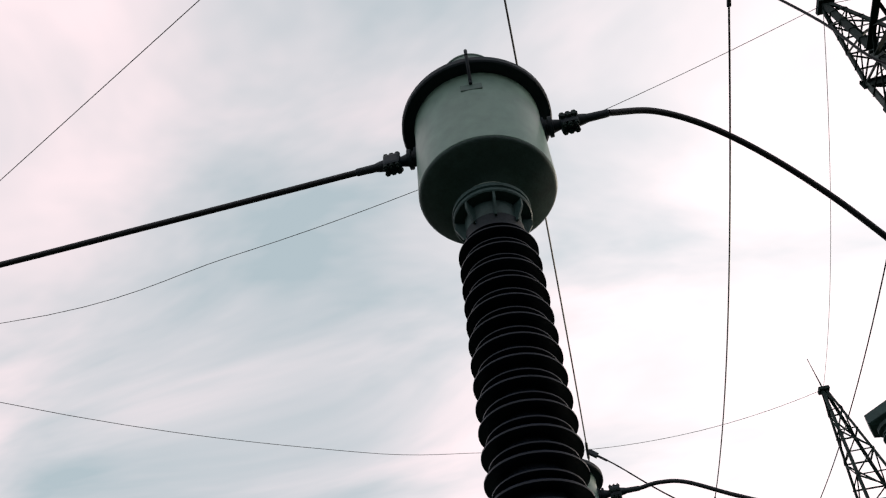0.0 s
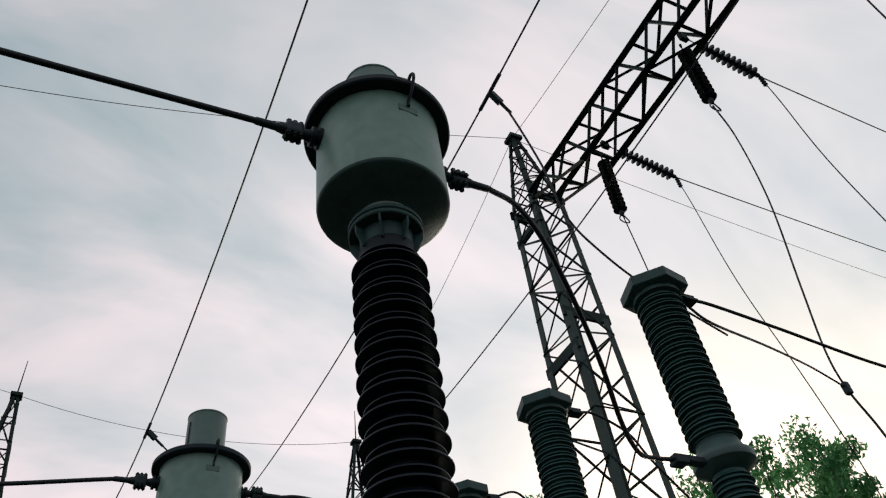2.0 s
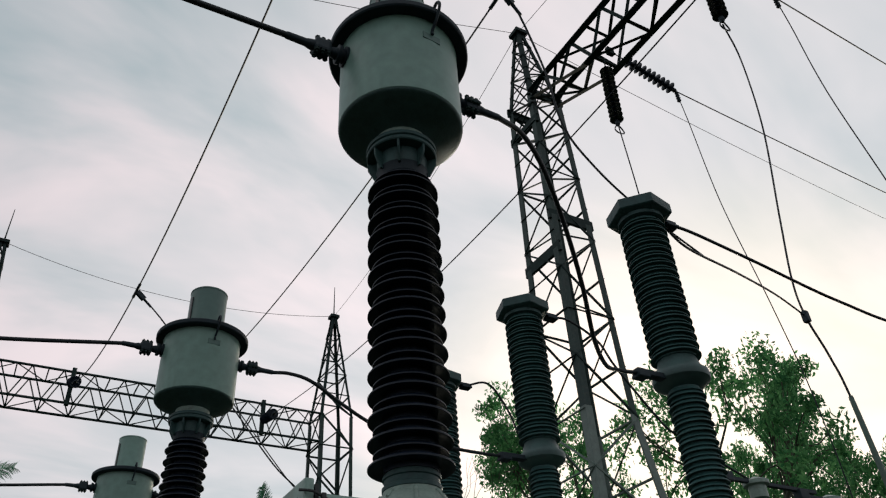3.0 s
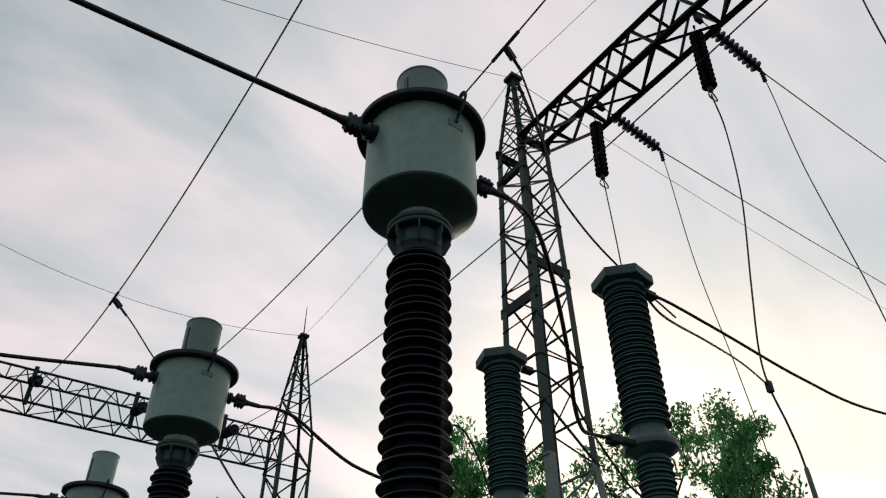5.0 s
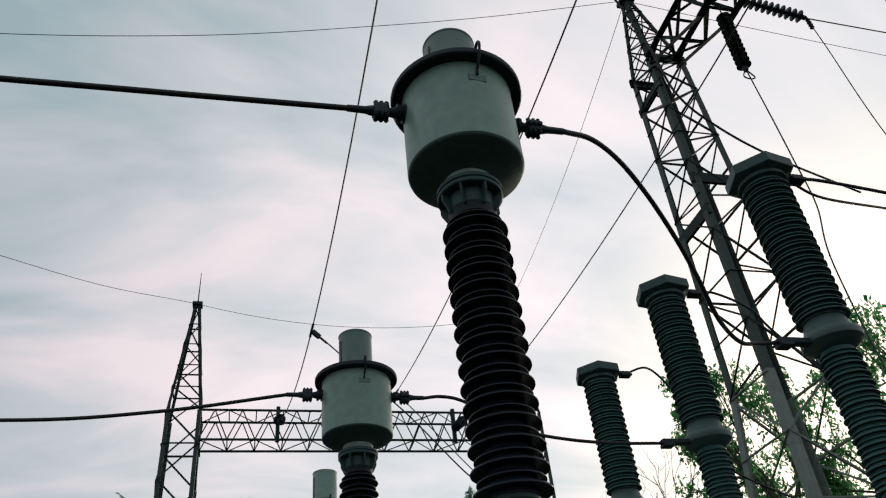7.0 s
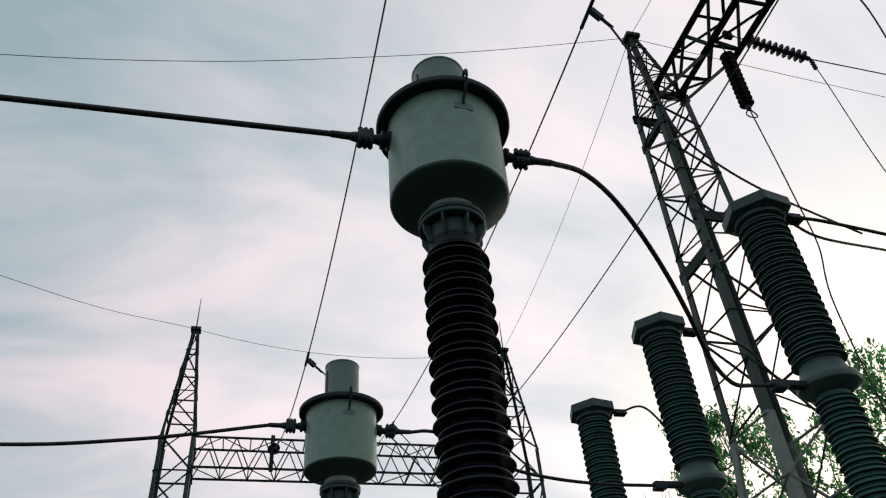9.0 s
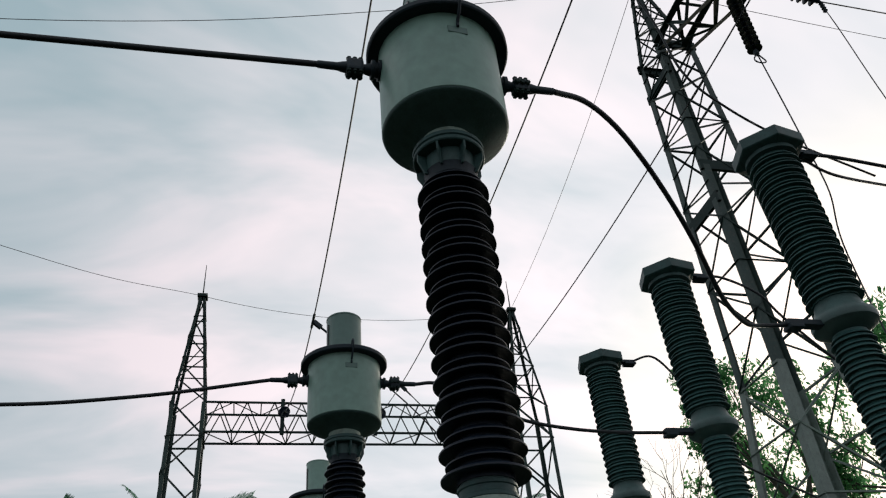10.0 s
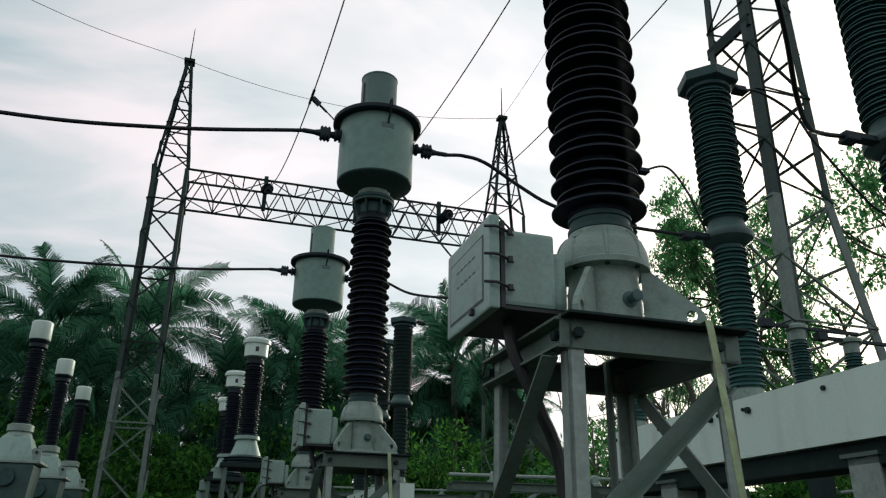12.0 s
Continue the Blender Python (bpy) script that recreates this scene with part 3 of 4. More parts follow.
def build_breaker_frame():
    f = empty("breaker_support", (2.96, 2.9, 0), "white-painted steel box channel on posts carrying the breaker poles", "breaker frame")
    def at(x0, x1, y0, y1, z0, z1, bevel=0.0):
        return box(x0 - 2.96, x1 - 2.96, y0 - 2.9, y1 - 2.9, z0, z1, bevel)
    for y0, y1, bolts in ((1.09, 3.012, ((1.247, 2.43, 1.2), (1.336, 2.127, 1.7), (2.059, 2.43, 1.1), (2.81, 2.406, 1.6), (2.87, 2.42, 0.9))), (3.018, 4.90, ((3.17, 2.42, 0.9), (3.262, 2.403, 1.6), (4.0, 2.43, 1.1), (4.75, 2.43, 1.1)))):
        pn = part("side_panel", at(2.73, 2.745, y0, y1, 2.075, BEAM_TOP - 0.004, 0.003), WHITE, f)
        part("side_panel", at(3.175, 3.19, y0, y1, 2.075, BEAM_TOP - 0.004, 0.003), WHITE, f)
        for by, bz, s in bolts:
            bolt(pn, (2.73 - 2.96, by - 2.9, bz), (-1, 0, 0), s)
        part("top_panel", at(2.73, 3.19, y0, y1, BEAM_TOP - 0.004, BEAM_TOP, 0.001), WHITE, f)
    part("end_panel", at(2.746, 3.174, 1.092, 1.105, 2.075, BEAM_TOP - 0.006), WHITE, f)
    part("lower_beam", at(2.80, 3.12, 1.45, 4.80, 1.93, 2.072, 0.01), STEELD, f)
    for y in (1.92, 4.05):
        ps = part("post", at(2.80, 2.815, y - 0.12, y + 0.12, 0, 1.99), STEELL, f)
        part("post_web", at(2.815, 3.08, y - 0.006, y + 0.006, 0, 1.93), STEELL, ps)
        part("post_flange", at(3.08, 3.095, y - 0.12, y + 0.12, 0, 1.93), STEEL, ps)
        part("post_head", at(2.77, 3.13, y - 0.15, y + 0.15, 1.985, 2.01), STEEL, ps)
        part("base_plate", at(2.7, 3.2, y - 0.2, y + 0.2, 0, 0.02), STEEL, ps)
    eye = part("lifting_eye", tube([(0.035 * math.cos(a), 0, 0.035 * math.sin(a) + 0.035) for a in [k * math.pi / 6 for k in range(13)]], 0.008, 0, 6), STEEL, f, "", True)
    eye.location = (-0.10, 1.62 - 2.9, BEAM_TOP)
    cab = part("drive_cabinet", at(2.78, 3.16, 3.2, 3.7, 0.75, 1.55, 0.015), WHITE, f, "white drive cabinet")
    part("cabinet_door", at(2.765, 2.78, 3.22, 3.68, 0.78, 1.52, 0.004), WHITE, cab)
    return f


cb_support = build_breaker_frame()


# ---- lattice towers and girders ----
def angle(name, a, b, w, parent, mat=None):
    return part(name, bar(a, b, [(x - w * 0.3, y - w * 0.3) for x, y in ell(w, w * 0.16)]), mat or STEELD, parent)


def corner_angle(name, a, b, heel, w, parent, mat=None):
    """An angle bar with its heel outwards at the corner, from a up to b."""
    bm = bmesh.new()
    t = w * 0.12
    sx, sy = heel
    out = [(0, 0), (w, 0), (w, t), (t, t), (t, w), (0, w)]
    rings = [[bm.verts.new(p + Vector((-sx * u, -sy * v, 0))) for u, v in out] for p in (a, b)]
    for i in range(6):
        bm.faces.new((rings[0][i], rings[0][(i + 1) % 6], rings[1][(i + 1) % 6], rings[1][i]))
    bm.faces.new(rings[0])
    bm.faces.new(rings[1])
    return part(name, bm, mat or STEELD, parent)


def lattice_tower(at, wb, wm, wt, zt, top, peak, label, panels, peak_panels, leg=0.10, brace=0.05, spike=1.5, group="lattice towers", tip=(0, 0), grow=1.0, knee=None, plates=()):
    tw = empty("lattice_tower", (*at, 0), label, "lattice tower", group)
    C = [(-1, -1), (1, -1), (1, 1), (-1, 1)]
    knee = knee or zt * 0.475

    def corner(k, z):
        if z <= zt:
            w = wm + (wt - wm) * (z - knee) / (zt - knee) if z > knee else wb + (wm - wb) * z / knee
            off = Vector((0, 0, 0))
        else:
            f = (z - zt) / (top - zt)
            w = wt + (peak - wt) * f
            off = Vector((tip[0] * f, tip[1] * f, 0))
        return Vector((C[k % 4][0] * w, C[k % 4][1] * w, z)) + off

    for k in range(4):
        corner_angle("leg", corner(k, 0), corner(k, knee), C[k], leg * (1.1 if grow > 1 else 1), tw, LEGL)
        # same steel above the knee, with its backlit look put into a darker colour
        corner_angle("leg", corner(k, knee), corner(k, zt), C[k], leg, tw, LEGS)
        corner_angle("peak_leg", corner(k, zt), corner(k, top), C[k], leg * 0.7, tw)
    zs = [zt * (1 - (1 - i / panels) ** grow) for i in range(panels + 1)]
    zp = [zt + (top - zt) * i / peak_panels for i in range(peak_panels + 1)]
    for zz, b in ((zs, brace), (zp, brace * 0.8)):
        for i in range(len(zz) - 1):
            z0, z1 = zz[i], zz[i + 1]
            for k in range(4):
                lo, hi = (k, k + 1) if (i + k) % 2 else (k + 1, k)
                # braces above the knee are coloured darker for the backlight as well
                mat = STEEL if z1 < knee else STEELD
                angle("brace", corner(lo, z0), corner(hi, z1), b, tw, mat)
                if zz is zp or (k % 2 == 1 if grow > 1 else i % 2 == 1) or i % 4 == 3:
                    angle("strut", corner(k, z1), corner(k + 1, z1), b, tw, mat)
    for z, faces in plates:
        for k in faces:
            a, b = corner(k, z), corner(k + 1, z)
            d = (b - a).normalized() * 0.06
            part("diaphragm_channel", bar(a - d, b + d, [(-x, y) for x, y in chan(0.07, 0.24, 0.014)]), STEELD, tw)
    part("peak_plate", box(tip[0] - peak - 0.08, tip[0] + peak + 0.08, tip[1] - peak - 0.08, tip[1] + peak + 0.08, top, top + 0.12, 0.01), STEELD, tw)
    if spike:
        part("lightning_rod", tube([(tip[0], tip[1], top + 0.1), (tip[0], tip[1], top + spike)], 0.028, 0, 6, 0.012), STEELD, tw)
    return tw


TOW_PLATES = ((15.2, (0, 2)), (14.25, (3,)), (11.37, (0,)), (10.5, (3,)))
TOW_A = lattice_tower((7.98, 7.9), 1.25, 0.60, 0.455, 15.2, 17.5, 0.10, "tall tapering galvanised lattice gantry tower", 16, 5, 0.145, 0.038, 0, tip=(-0.33, -0.24), grow=1.3, knee=7.0, plates=TOW_PLATES)
TOW_B = lattice_tower((-3.10, 22.74), 0.66, 0.60, 0.56, 13.1, 17.5, 0.10, "slender lattice gantry tower with a lightning rod", 11, 5, 0.13, 0.055)
TOW_C = lattice_tower((8.84, 22.74), 0.72, 0.66, 0.62, 13.1, 17.5, 0.10, "slender lattice gantry tower with a lightning rod", 11, 5, 0.13, 0.055)


def girder(a, b, across, side, low, high, panels, label, taper=0.0, w=0.07):
    """A box girder from a to b (plan points); across: plan unit vector; side: half-width."""
    a, b, n = Vector((*a, 0)), Vector((*b, 0)), Vector((*across, 0))
    g = empty("lattice_girder", (*a.xy, low), label, "lattice girder", "lattice girders")
    o = Vector((*a.xy, low))

    def pt(s, side_, up):
        p = a.lerp(b, s) + n * side * side_
        lo, hi = low, high
        if taper and s < taper:
            f = s / taper
            mid = high - 0.25
            lo, hi = mid + (low - mid) * f, high
        return p + Vector((0, 0, hi if up else lo)) - o

    cuts = [0] + ([taper] if taper else []) + [1]
    for s_ in (-1, 1):
        for up in (0, 1):
            for c0, c1 in zip(cuts, cuts[1:]):
                angle("chord", pt(c0, s_, up), pt(c1, s_, up), w * (0.9 if taper and not up and c0 == 0 else 1.5), g)
    for i in range(panels):
        s0, s1, sm = i / panels, (i + 1) / panels, (i + 0.5) / panels
        for s_ in (-1, 1):
            angle("brace", pt(s0, s_, 0), pt(sm, s_, 1), w * 0.75, g)
            angle("brace", pt(sm, s_, 1), pt(s1, s_, 0), w * 0.75, g)
        for up in (0, 1):
            q = 1 if (i + up) % 2 else -1
            angle("brace", pt(s0, q, up), pt(s1, -q, up), w * 0.7, g)
            angle("strut", pt(s1, -1, up), pt(s1, 1, up), w * 0.7, g)
    return g


girder((-2.55, 22.72), (8.25, 22.72), (0, 1), 0.5, 12.05, 13.1, 12, "long lattice girder between two gantry towers", 0.0, 0.055)
GIR_A = girder((7.825, 7.4), (7.825, -11.6), (1, 0), 0.345, 14.08, 15.1, 18, "lattice girder reaching overhead from the gantry tower", 0.1, 0.10)
TOW_D = lattice_tower((7.95, -11.95), 1.25, 0.60, 0.376, 14.75, 17.5, 0.10, "tall tapering galvanised lattice gantry tower", 16, 5, 0.16, 0.06, 0)


# ---- insulator strings ----
def disc_string(a, b, discs, r, label, group, lead=0.12):
    a, b = Vector(a), Vector(b)
    st = empty("insulator_string", a, label, "insulator string", group)
    n = b - a
    ln = n.length
    q = n.to_track_quat("Z", "Y").to_matrix().to_4x4()
    link = part("end_link", bmesh_chain(0.0, ln * (lead - 0.02)), CLAMP, st)
    link.matrix_local = q
    z0, z1 = ln * lead, ln * 0.93
    step = (z1 - z0) / discs
    me = mesh_of("disc", lathe([(0.03, 0), (0.045, step * 0.06), (0.05, step * 0.45), (r * 0.62, step * 0.52), (r * 0.93, step * 0.60), (r, step * 0.68), (r * 0.97, step * 0.73), (r * 0.6, step * 0.64), (0.035, step * 0.66), (0.02, step)], 20), BROWN, True)
    for i in range(discs):
        d = part("disc", me, None, st)
        d.matrix_local = q @ pose(0, 0, z0 + step * i)
    end = part("end_clamp", lathe([(0.02, z1), (0.05, z1 + 0.02), (0.05, z1 + ln * 0.05), (0.025, ln)], 10), CLAMP, st)
    end.matrix_local = q
    # triangular arcing loop below the end clamp of a hanging string, coiled jumper clamp on a tension string
    if n.z < -abs(n.x):
        part("end_loop", tube([b + Vector(o) - a for o in ((0, 0, 0.06), (0.13, 0, -0.14), (-0.02, 0, -0.20), (-0.11, 0, -0.13), (0, 0, 0.06))], 0.014, 4, 6), CLAMP, st, "", True)
    elif n.x > abs(n.y):
        coil = part("jumper_clamp", lathe([(0.03, 0.0)] + [(0.05 if k % 2 else 0.03, -0.04 * k - 0.02) for k in range(8)] + [(0.02, -0.34)], 10), CLAMP, st, "", True)
        coil.location = b - a
    return st


def bmesh_chain(z0, z1):
    return lathe([(0.025, z0), (0.025, z0 + (z1 - z0) * 0.35), (0.012, z0 + (z1 - z0) * 0.4), (0.012, z0 + (z1 - z0) * 0.8), (0.03, z1)], 8)


ROWS_Y = [5.25, 2.45, -0.35]
for y in ROWS_Y:
    disc_string((8.03, y, 14.52), (9.87, y + 0.02, 14.17), 10, 0.135, "brown tension disc insulator string on a gantry girder", "tension strings", 0.22)
    tagged(part("string_bracket", box(7.92, 8.10, y - 0.05, y + 0.05, 14.40, 14.60, 0.02), STEELD), "dark steel bracket plate on a girder chord", "bracket", "string brackets")
    disc_string((7.75, y, 14.06), (7.75, y + 0.08, 12.2), 12, 0.14, "brown hanging disc insulator string under a gantry girder", "hanging strings")
    wire("span_conductor", sagged((9.83, y + 0.02, 14.175), (48, y + 0.4, 15.0), 0.5), 0.014, "thin overhead conductor leading away from a tension string", "conductor")

# droppers below the strings
DROP = {
    0: ([(7.76, 5.33, 12.22), (7.73, 5.26, 10.8), (7.74, 5.25, 9.85), (7.75, 5.25, 8.85), (7.52, 5.25, 7.6), (7.5, 5.1, 5.0), (7.7, 4.5, 3.0)], 0.013),
    1: ([(7.78, 2.56, 12.2), (8.05, 2.65, 11.5), (7.86, 2.65, 9.83), (7.34, 2.65, 7.83), (7.06, 2.65, 6.71), (7.05, 2.65, 6.15), (7.23, 2.65, 5.63), (7.34, 2.65, 5.0), (7.6, 2.75, 3.0)], 0.0145),
    2: ([(7.75, -0.27, 12.2), (7.9, -0.2, 11.2), (8.3, -0.1, 9.0), (8.6, 0.0, 6.0), (8.6, 0.0, 3.0)], 0.0145),
    3: ([(9.86, 5.27, 14.15), (9.84, 5.2, 13.2), (9.8, 5.07, 10.75), (9.8, 4.78, 8.17), (9.8, 4.62, 6.14), (9.8, 4.6, 3.0)], 0.011),
    4: ([(9.86, 2.47, 14.15), (9.84, 2.42, 13.2), (9.8, 2.35, 11.23), (9.8, 2.09, 8.1), (9.8, 2.0, 5.0), (9.8, 2.0, 3.0)], 0.011),
}
for pts, r in DROP.values():
    wire("dropper", smooth_path(pts, 8), r, "thin drooping jumper wire below an insulator string", "jumper wire")
tagged(part("wire_clamp", box(7.01, 7.09, 2.61, 2.69, 6.07, 6.23, 0.02), CLAMP), "small bolted clamp joining two jumper wires", "wire clamp")

tagged(part("terminal_rod", tube([(7.325, 2.65, 5.12), (7.34, 2.65, 5.0), (7.48, 2.70, 3.9), (7.6, 2.75, 2.98)], 0.024, 4, 8, 0.045), STEEL, None, "", True), "grey upright rod taking a drooping jumper wire", "terminal rod")

# long strung bus conductors between the gantries, with their droppers
CURVES = {"l": (0.301, -0.326, 9.916, -0.679, 3.407), "m": (3.091, -0.004, 10.319, 0.491, 1.644), "r": (5.663, 0.436, 10.343, 0.866, 1.219)}


def on_span(key, y):
    """The point of a strung conductor at y."""
    a, b, c, d, e = CURVES[key]
    u = (y - 8) / 14
    return Vector((a + b * u, y, c + d * u + e * u * u))


for key in CURVES:
    a, b = on_span(key, 22.1), on_span(key, 20.7)
    disc_string(a, b, 10, 0.17, "brown tension disc insulator string on a far gantry girder", "far tension strings")
    wire("bus_conductor", [on_span(key, 20.7 - k * 31.0 / 44) for k in range(45)], 0.0135, "dark overhead strung bus conductor", "conductor", group="strung conductors")
    tagged(part("string_post", box(a.x - 0.065, a.x + 0.065, 22.08, 22.21, 11.95, 13.2, 0.01), STEELD), "dark upright steel bar on a girder for an insulator string", "bracket")

for key, jy, pts in (
    ("l", 11.6, [(0.70, 11.7, 9.6), (1.29, 11.8, 9.05), (2.23, 11.8, 8.15), (3.3, 11.8, 6.95), (4.2, 11.8, 6.1), (4.6, 11.8, 4.5)]),
    ("m", 2.75, [(3.33, 2.78, 10.13), (3.72, 2.88, 9.2), (3.96, 3.0, 8.43), (4.43, 3.1, 8.03), (5.28, 3.3, 7.79), (6.6, 3.5, 7.5)]),
    ("m", 17.2, [(3.7, 17.1, 10.6), (4.5, 17.0, 9.6), (5.4, 17.0, 8.6), (6.6, 17.0, 7.4), (7.2, 17.0, 5.0)]),
):
    p0 = on_span(key, jy)
    wire("dropper", smooth_path([p0] + pts, 8), 0.015, "dark jumper wire drooping from a strung conductor", "jumper wire")
    d = (Vector(pts[0]) - p0).normalized()
    w = (on_span(key, jy + 0.5) - on_span(key, jy - 0.5)).normalized()
    tap = tagged(part("wire_clamp", bar(p0 + d * 0.02, p0 + d * 0.22, rect(0.075, 0.09)), CLAMP), "bolted tap clamp on a strung conductor", "wire clamp")
    part("sleeve", tube([p0 - w * 0.3, p0 - w * 0.1, p0 + w * 0.1, p0 + w * 0.3], 0.028, 2, 8), CLAMP, tap, "", True)
    part("tail", tube([p0 + d * 0.2, p0 + d * 0.42], 0.024, 0, 8), CLAMP, tap, "", True)

# shield wires between tower peaks
TA, TB, TC, TD = (7.62, 7.66, 17.6), (-3.1, 22.74, 17.6), (8.84, 22.74, 17.6), (7.82, -11.95, 17.6)
for pts, r in (
    (smooth_path([TA, (3.96, 7.7, 16.25), (1.0, 7.7, 15.27), (-2.3, 7.7, 14.33), (-6.1, 7.7, 13.65), (-11.2, 7.7, 13.2), (-24, 7.7, 15.5)], 8), 0.008),
    (sagged(TB, TC, 0.75), 0.009),
    (sagged(TC, TA, 0.5), 0.008),
    (sagged(TA, TD, 0.5), 0.008),
    (sagged(TA, (46, 7.7, 17.0), 1.0), 0.008),
    (smooth_path([TB, (-7.3, 19.3, 16.4), (-14.7, 11.7, 14.8), (-26, 0, 14.5)], 8), 0.009),
    ([(6.5, -2.2, 14.4), (-4.3, 2.5, 14.0), (-9.8, 4.9, 14.0), (-24, 11.2, 14.6)], 0.008),
):
    wire("shield_wire", pts, r, "very thin grey shield wire between tower peaks", "shield wire", group="shield wires")

# heavy leads of the current transformers and the breaker
LEADS = [
    ([(0.56, 0, 4.272), (0.76, 0.08, 4.32), (0.98, 0.22, 4.32), (1.22, 0.41, 4.265), (1.45, 0.6, 4.13), (1.63, 0.76, 3.97), (1.85, 0.98, 3.80), (2.12, 1.2, 3.78), (2.36, 1.33, 3.85), (2.53, 1.35, 3.875)], 0.0145),
    ([(0.46, 3.085, 4.272), (0.60, 3.08, 4.285), (0.77, 3.05, 4.235), (1.05, 3.05, 4.08), (1.32, 3.05, 3.96), (1.7, 3.04, 3.89), (2.1, 3.05, 3.87), (2.49, 3.06, 3.875)], 0.0145),
    ([(0.52, 6.22, 4.272), (0.70, 6.2, 4.28), (1.0, 6.0, 4.1), (1.5, 5.5, 3.95), (2.0, 5.0, 3.87), (2.50, 4.775, 3.875)], 0.0145),
    ([(-0.55, 0, 4.282), (-1.5, 0, 4.257), (-2.6, 0, 4.238), (-4.5, 0, 4.27), (-8, 0, 4.6)], 0.0145),
    ([(-0.65, 3.085, 4.282), (-1.6, 3.085, 4.125), (-2.65, 3.085, 4.045), (-4.5, 3.085, 4.10), (-8, 3.085, 4.6)], 0.0145),
    ([(-0.59, 6.22, 4.282), (-1.6, 6.22, 4.17), (-3.2, 6.22, 4.10), (-5.0, 6.22, 4.15), (-8, 6.22, 4.7)], 0.0145),
    ([(3.34, 1.35, 5.455), (3.6, 1.345, 5.455), (4.33, 1.345, 5.37), (5.47, 1.345, 5.225), (6.74, 1.345, 5.21), (9.5, 1.345, 5.6)], 0.0145),
    ([(3.28, 1.36, 5.42), (3.7, 1.5, 5.41), (4.85, 1.9, 5.73), (6.15, 2.4, 6.12), (6.85, 2.62, 6.2), (7.05, 2.65, 6.15)], 0.012),
    ([(3.31, 3.06, 5.455), (3.52, 3.04, 5.45), (3.82, 3.0, 5.26), (4.0, 3.0, 5.0), (4.41, 3.0, 4.54), (4.68, 3.0, 4.35), (5.6, 3.0, 4.0)], 0.0125),
    ([(3.31, 4.775, 5.455), (3.52, 4.62, 5.45), (3.74, 4.6, 5.17), (3.9, 4.6, 4.78), (4.2, 4.7, 4.3), (5.5, 5.2, 4.02)], 0.0125),
]
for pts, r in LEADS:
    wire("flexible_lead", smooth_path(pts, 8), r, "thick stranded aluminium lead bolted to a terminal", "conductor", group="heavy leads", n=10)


# ---- further equipment ----
def build_voltage_transformer():
    v = empty("voltage_transformer", (0, 0, 0), "white-headed voltage transformer on a brown porcelain column", "voltage transformer", "voltage transformers")
    for sx in (-1, 1):
        for sy in (-1, 1):
            part("leg", bar((sx * 0.36, sy * 0.36, 0), (sx * 0.33, sy * 0.33, 2.72), rect(0.07, 0.07)), STEEL, v)
    for k in range(4):
        m = pose(0, 0, 0, 0, 0, 90 * k)
        part("brace", bar(m @ Vector((-0.35, -0.35, 1.2)), m @ Vector((0.34, -0.34, 2.6)), rect(0.02, 0.05)), STEEL, v)
    part("platform", box(-0.42, 0.42, -0.42, 0.42, 2.70, 2.78, 0.01), STEELD, v)
    part("side_box", box(-0.50, -0.36, -0.18, 0.18, 2.52, 2.72, 0.015), BOXP, v)
    for k in range(3):
        part("clamp_ring", lathe([(0.40 - 0.02 * k, 2.785 + 0.045 * k), (0.41 - 0.02 * k, 2.79 + 0.045 * k), (0.41 - 0.02 * k, 2.80 + 0.045 * k), (0.33, 2.806 + 0.045 * k)], 16), STEELD, v)
    part("base_tank", lathe([(0.36, 2.78), (0.36, 2.80), (0.33, 2.81), (0.32, 2.90), (0.28, 2.93)], 12), CASTD, v)
    part("cone", lathe([(0.27, 2.92), (0.265, 2.94), (0.17, 3.20), (0.22, 3.21), (0.22, 3.27), (0.15, 3.28)], 28), BOXP, v, "grey cone-shaped base", True)
    part("insulator", lathe(shed_profile(3.30, 4.55, 14, 0.115, 0.175, 0.16), 28), BROWN, v, "", True)
    part("neck", lathe([(0.12, 4.55), (0.16, 4.57), (0.16, 4.64), (0.13, 4.65), (0.13, 4.68)], 24), LID, v, "", True)
    hd = part("head", lathe([(0.15, 4.68), (0.21, 4.70), (0.215, 4.93), (0.25, 4.94), (0.255, 5.0), (0.22, 5.04), (0.05, 5.05)], 32), WHITE, v, "", True)
    part("sight_glass", box(-0.03, 0.03, -0.222, -0.205, 4.77, 4.86, 0.01), GLASSY, hd)
    return v


vt = build_voltage_transformer()
vt.location = (-0.30, 12.35, 0)
for x, y in ((-0.49, 15.4), (-0.52, 18.7)):
    copy_thing(vt, pose(x, y, 0))


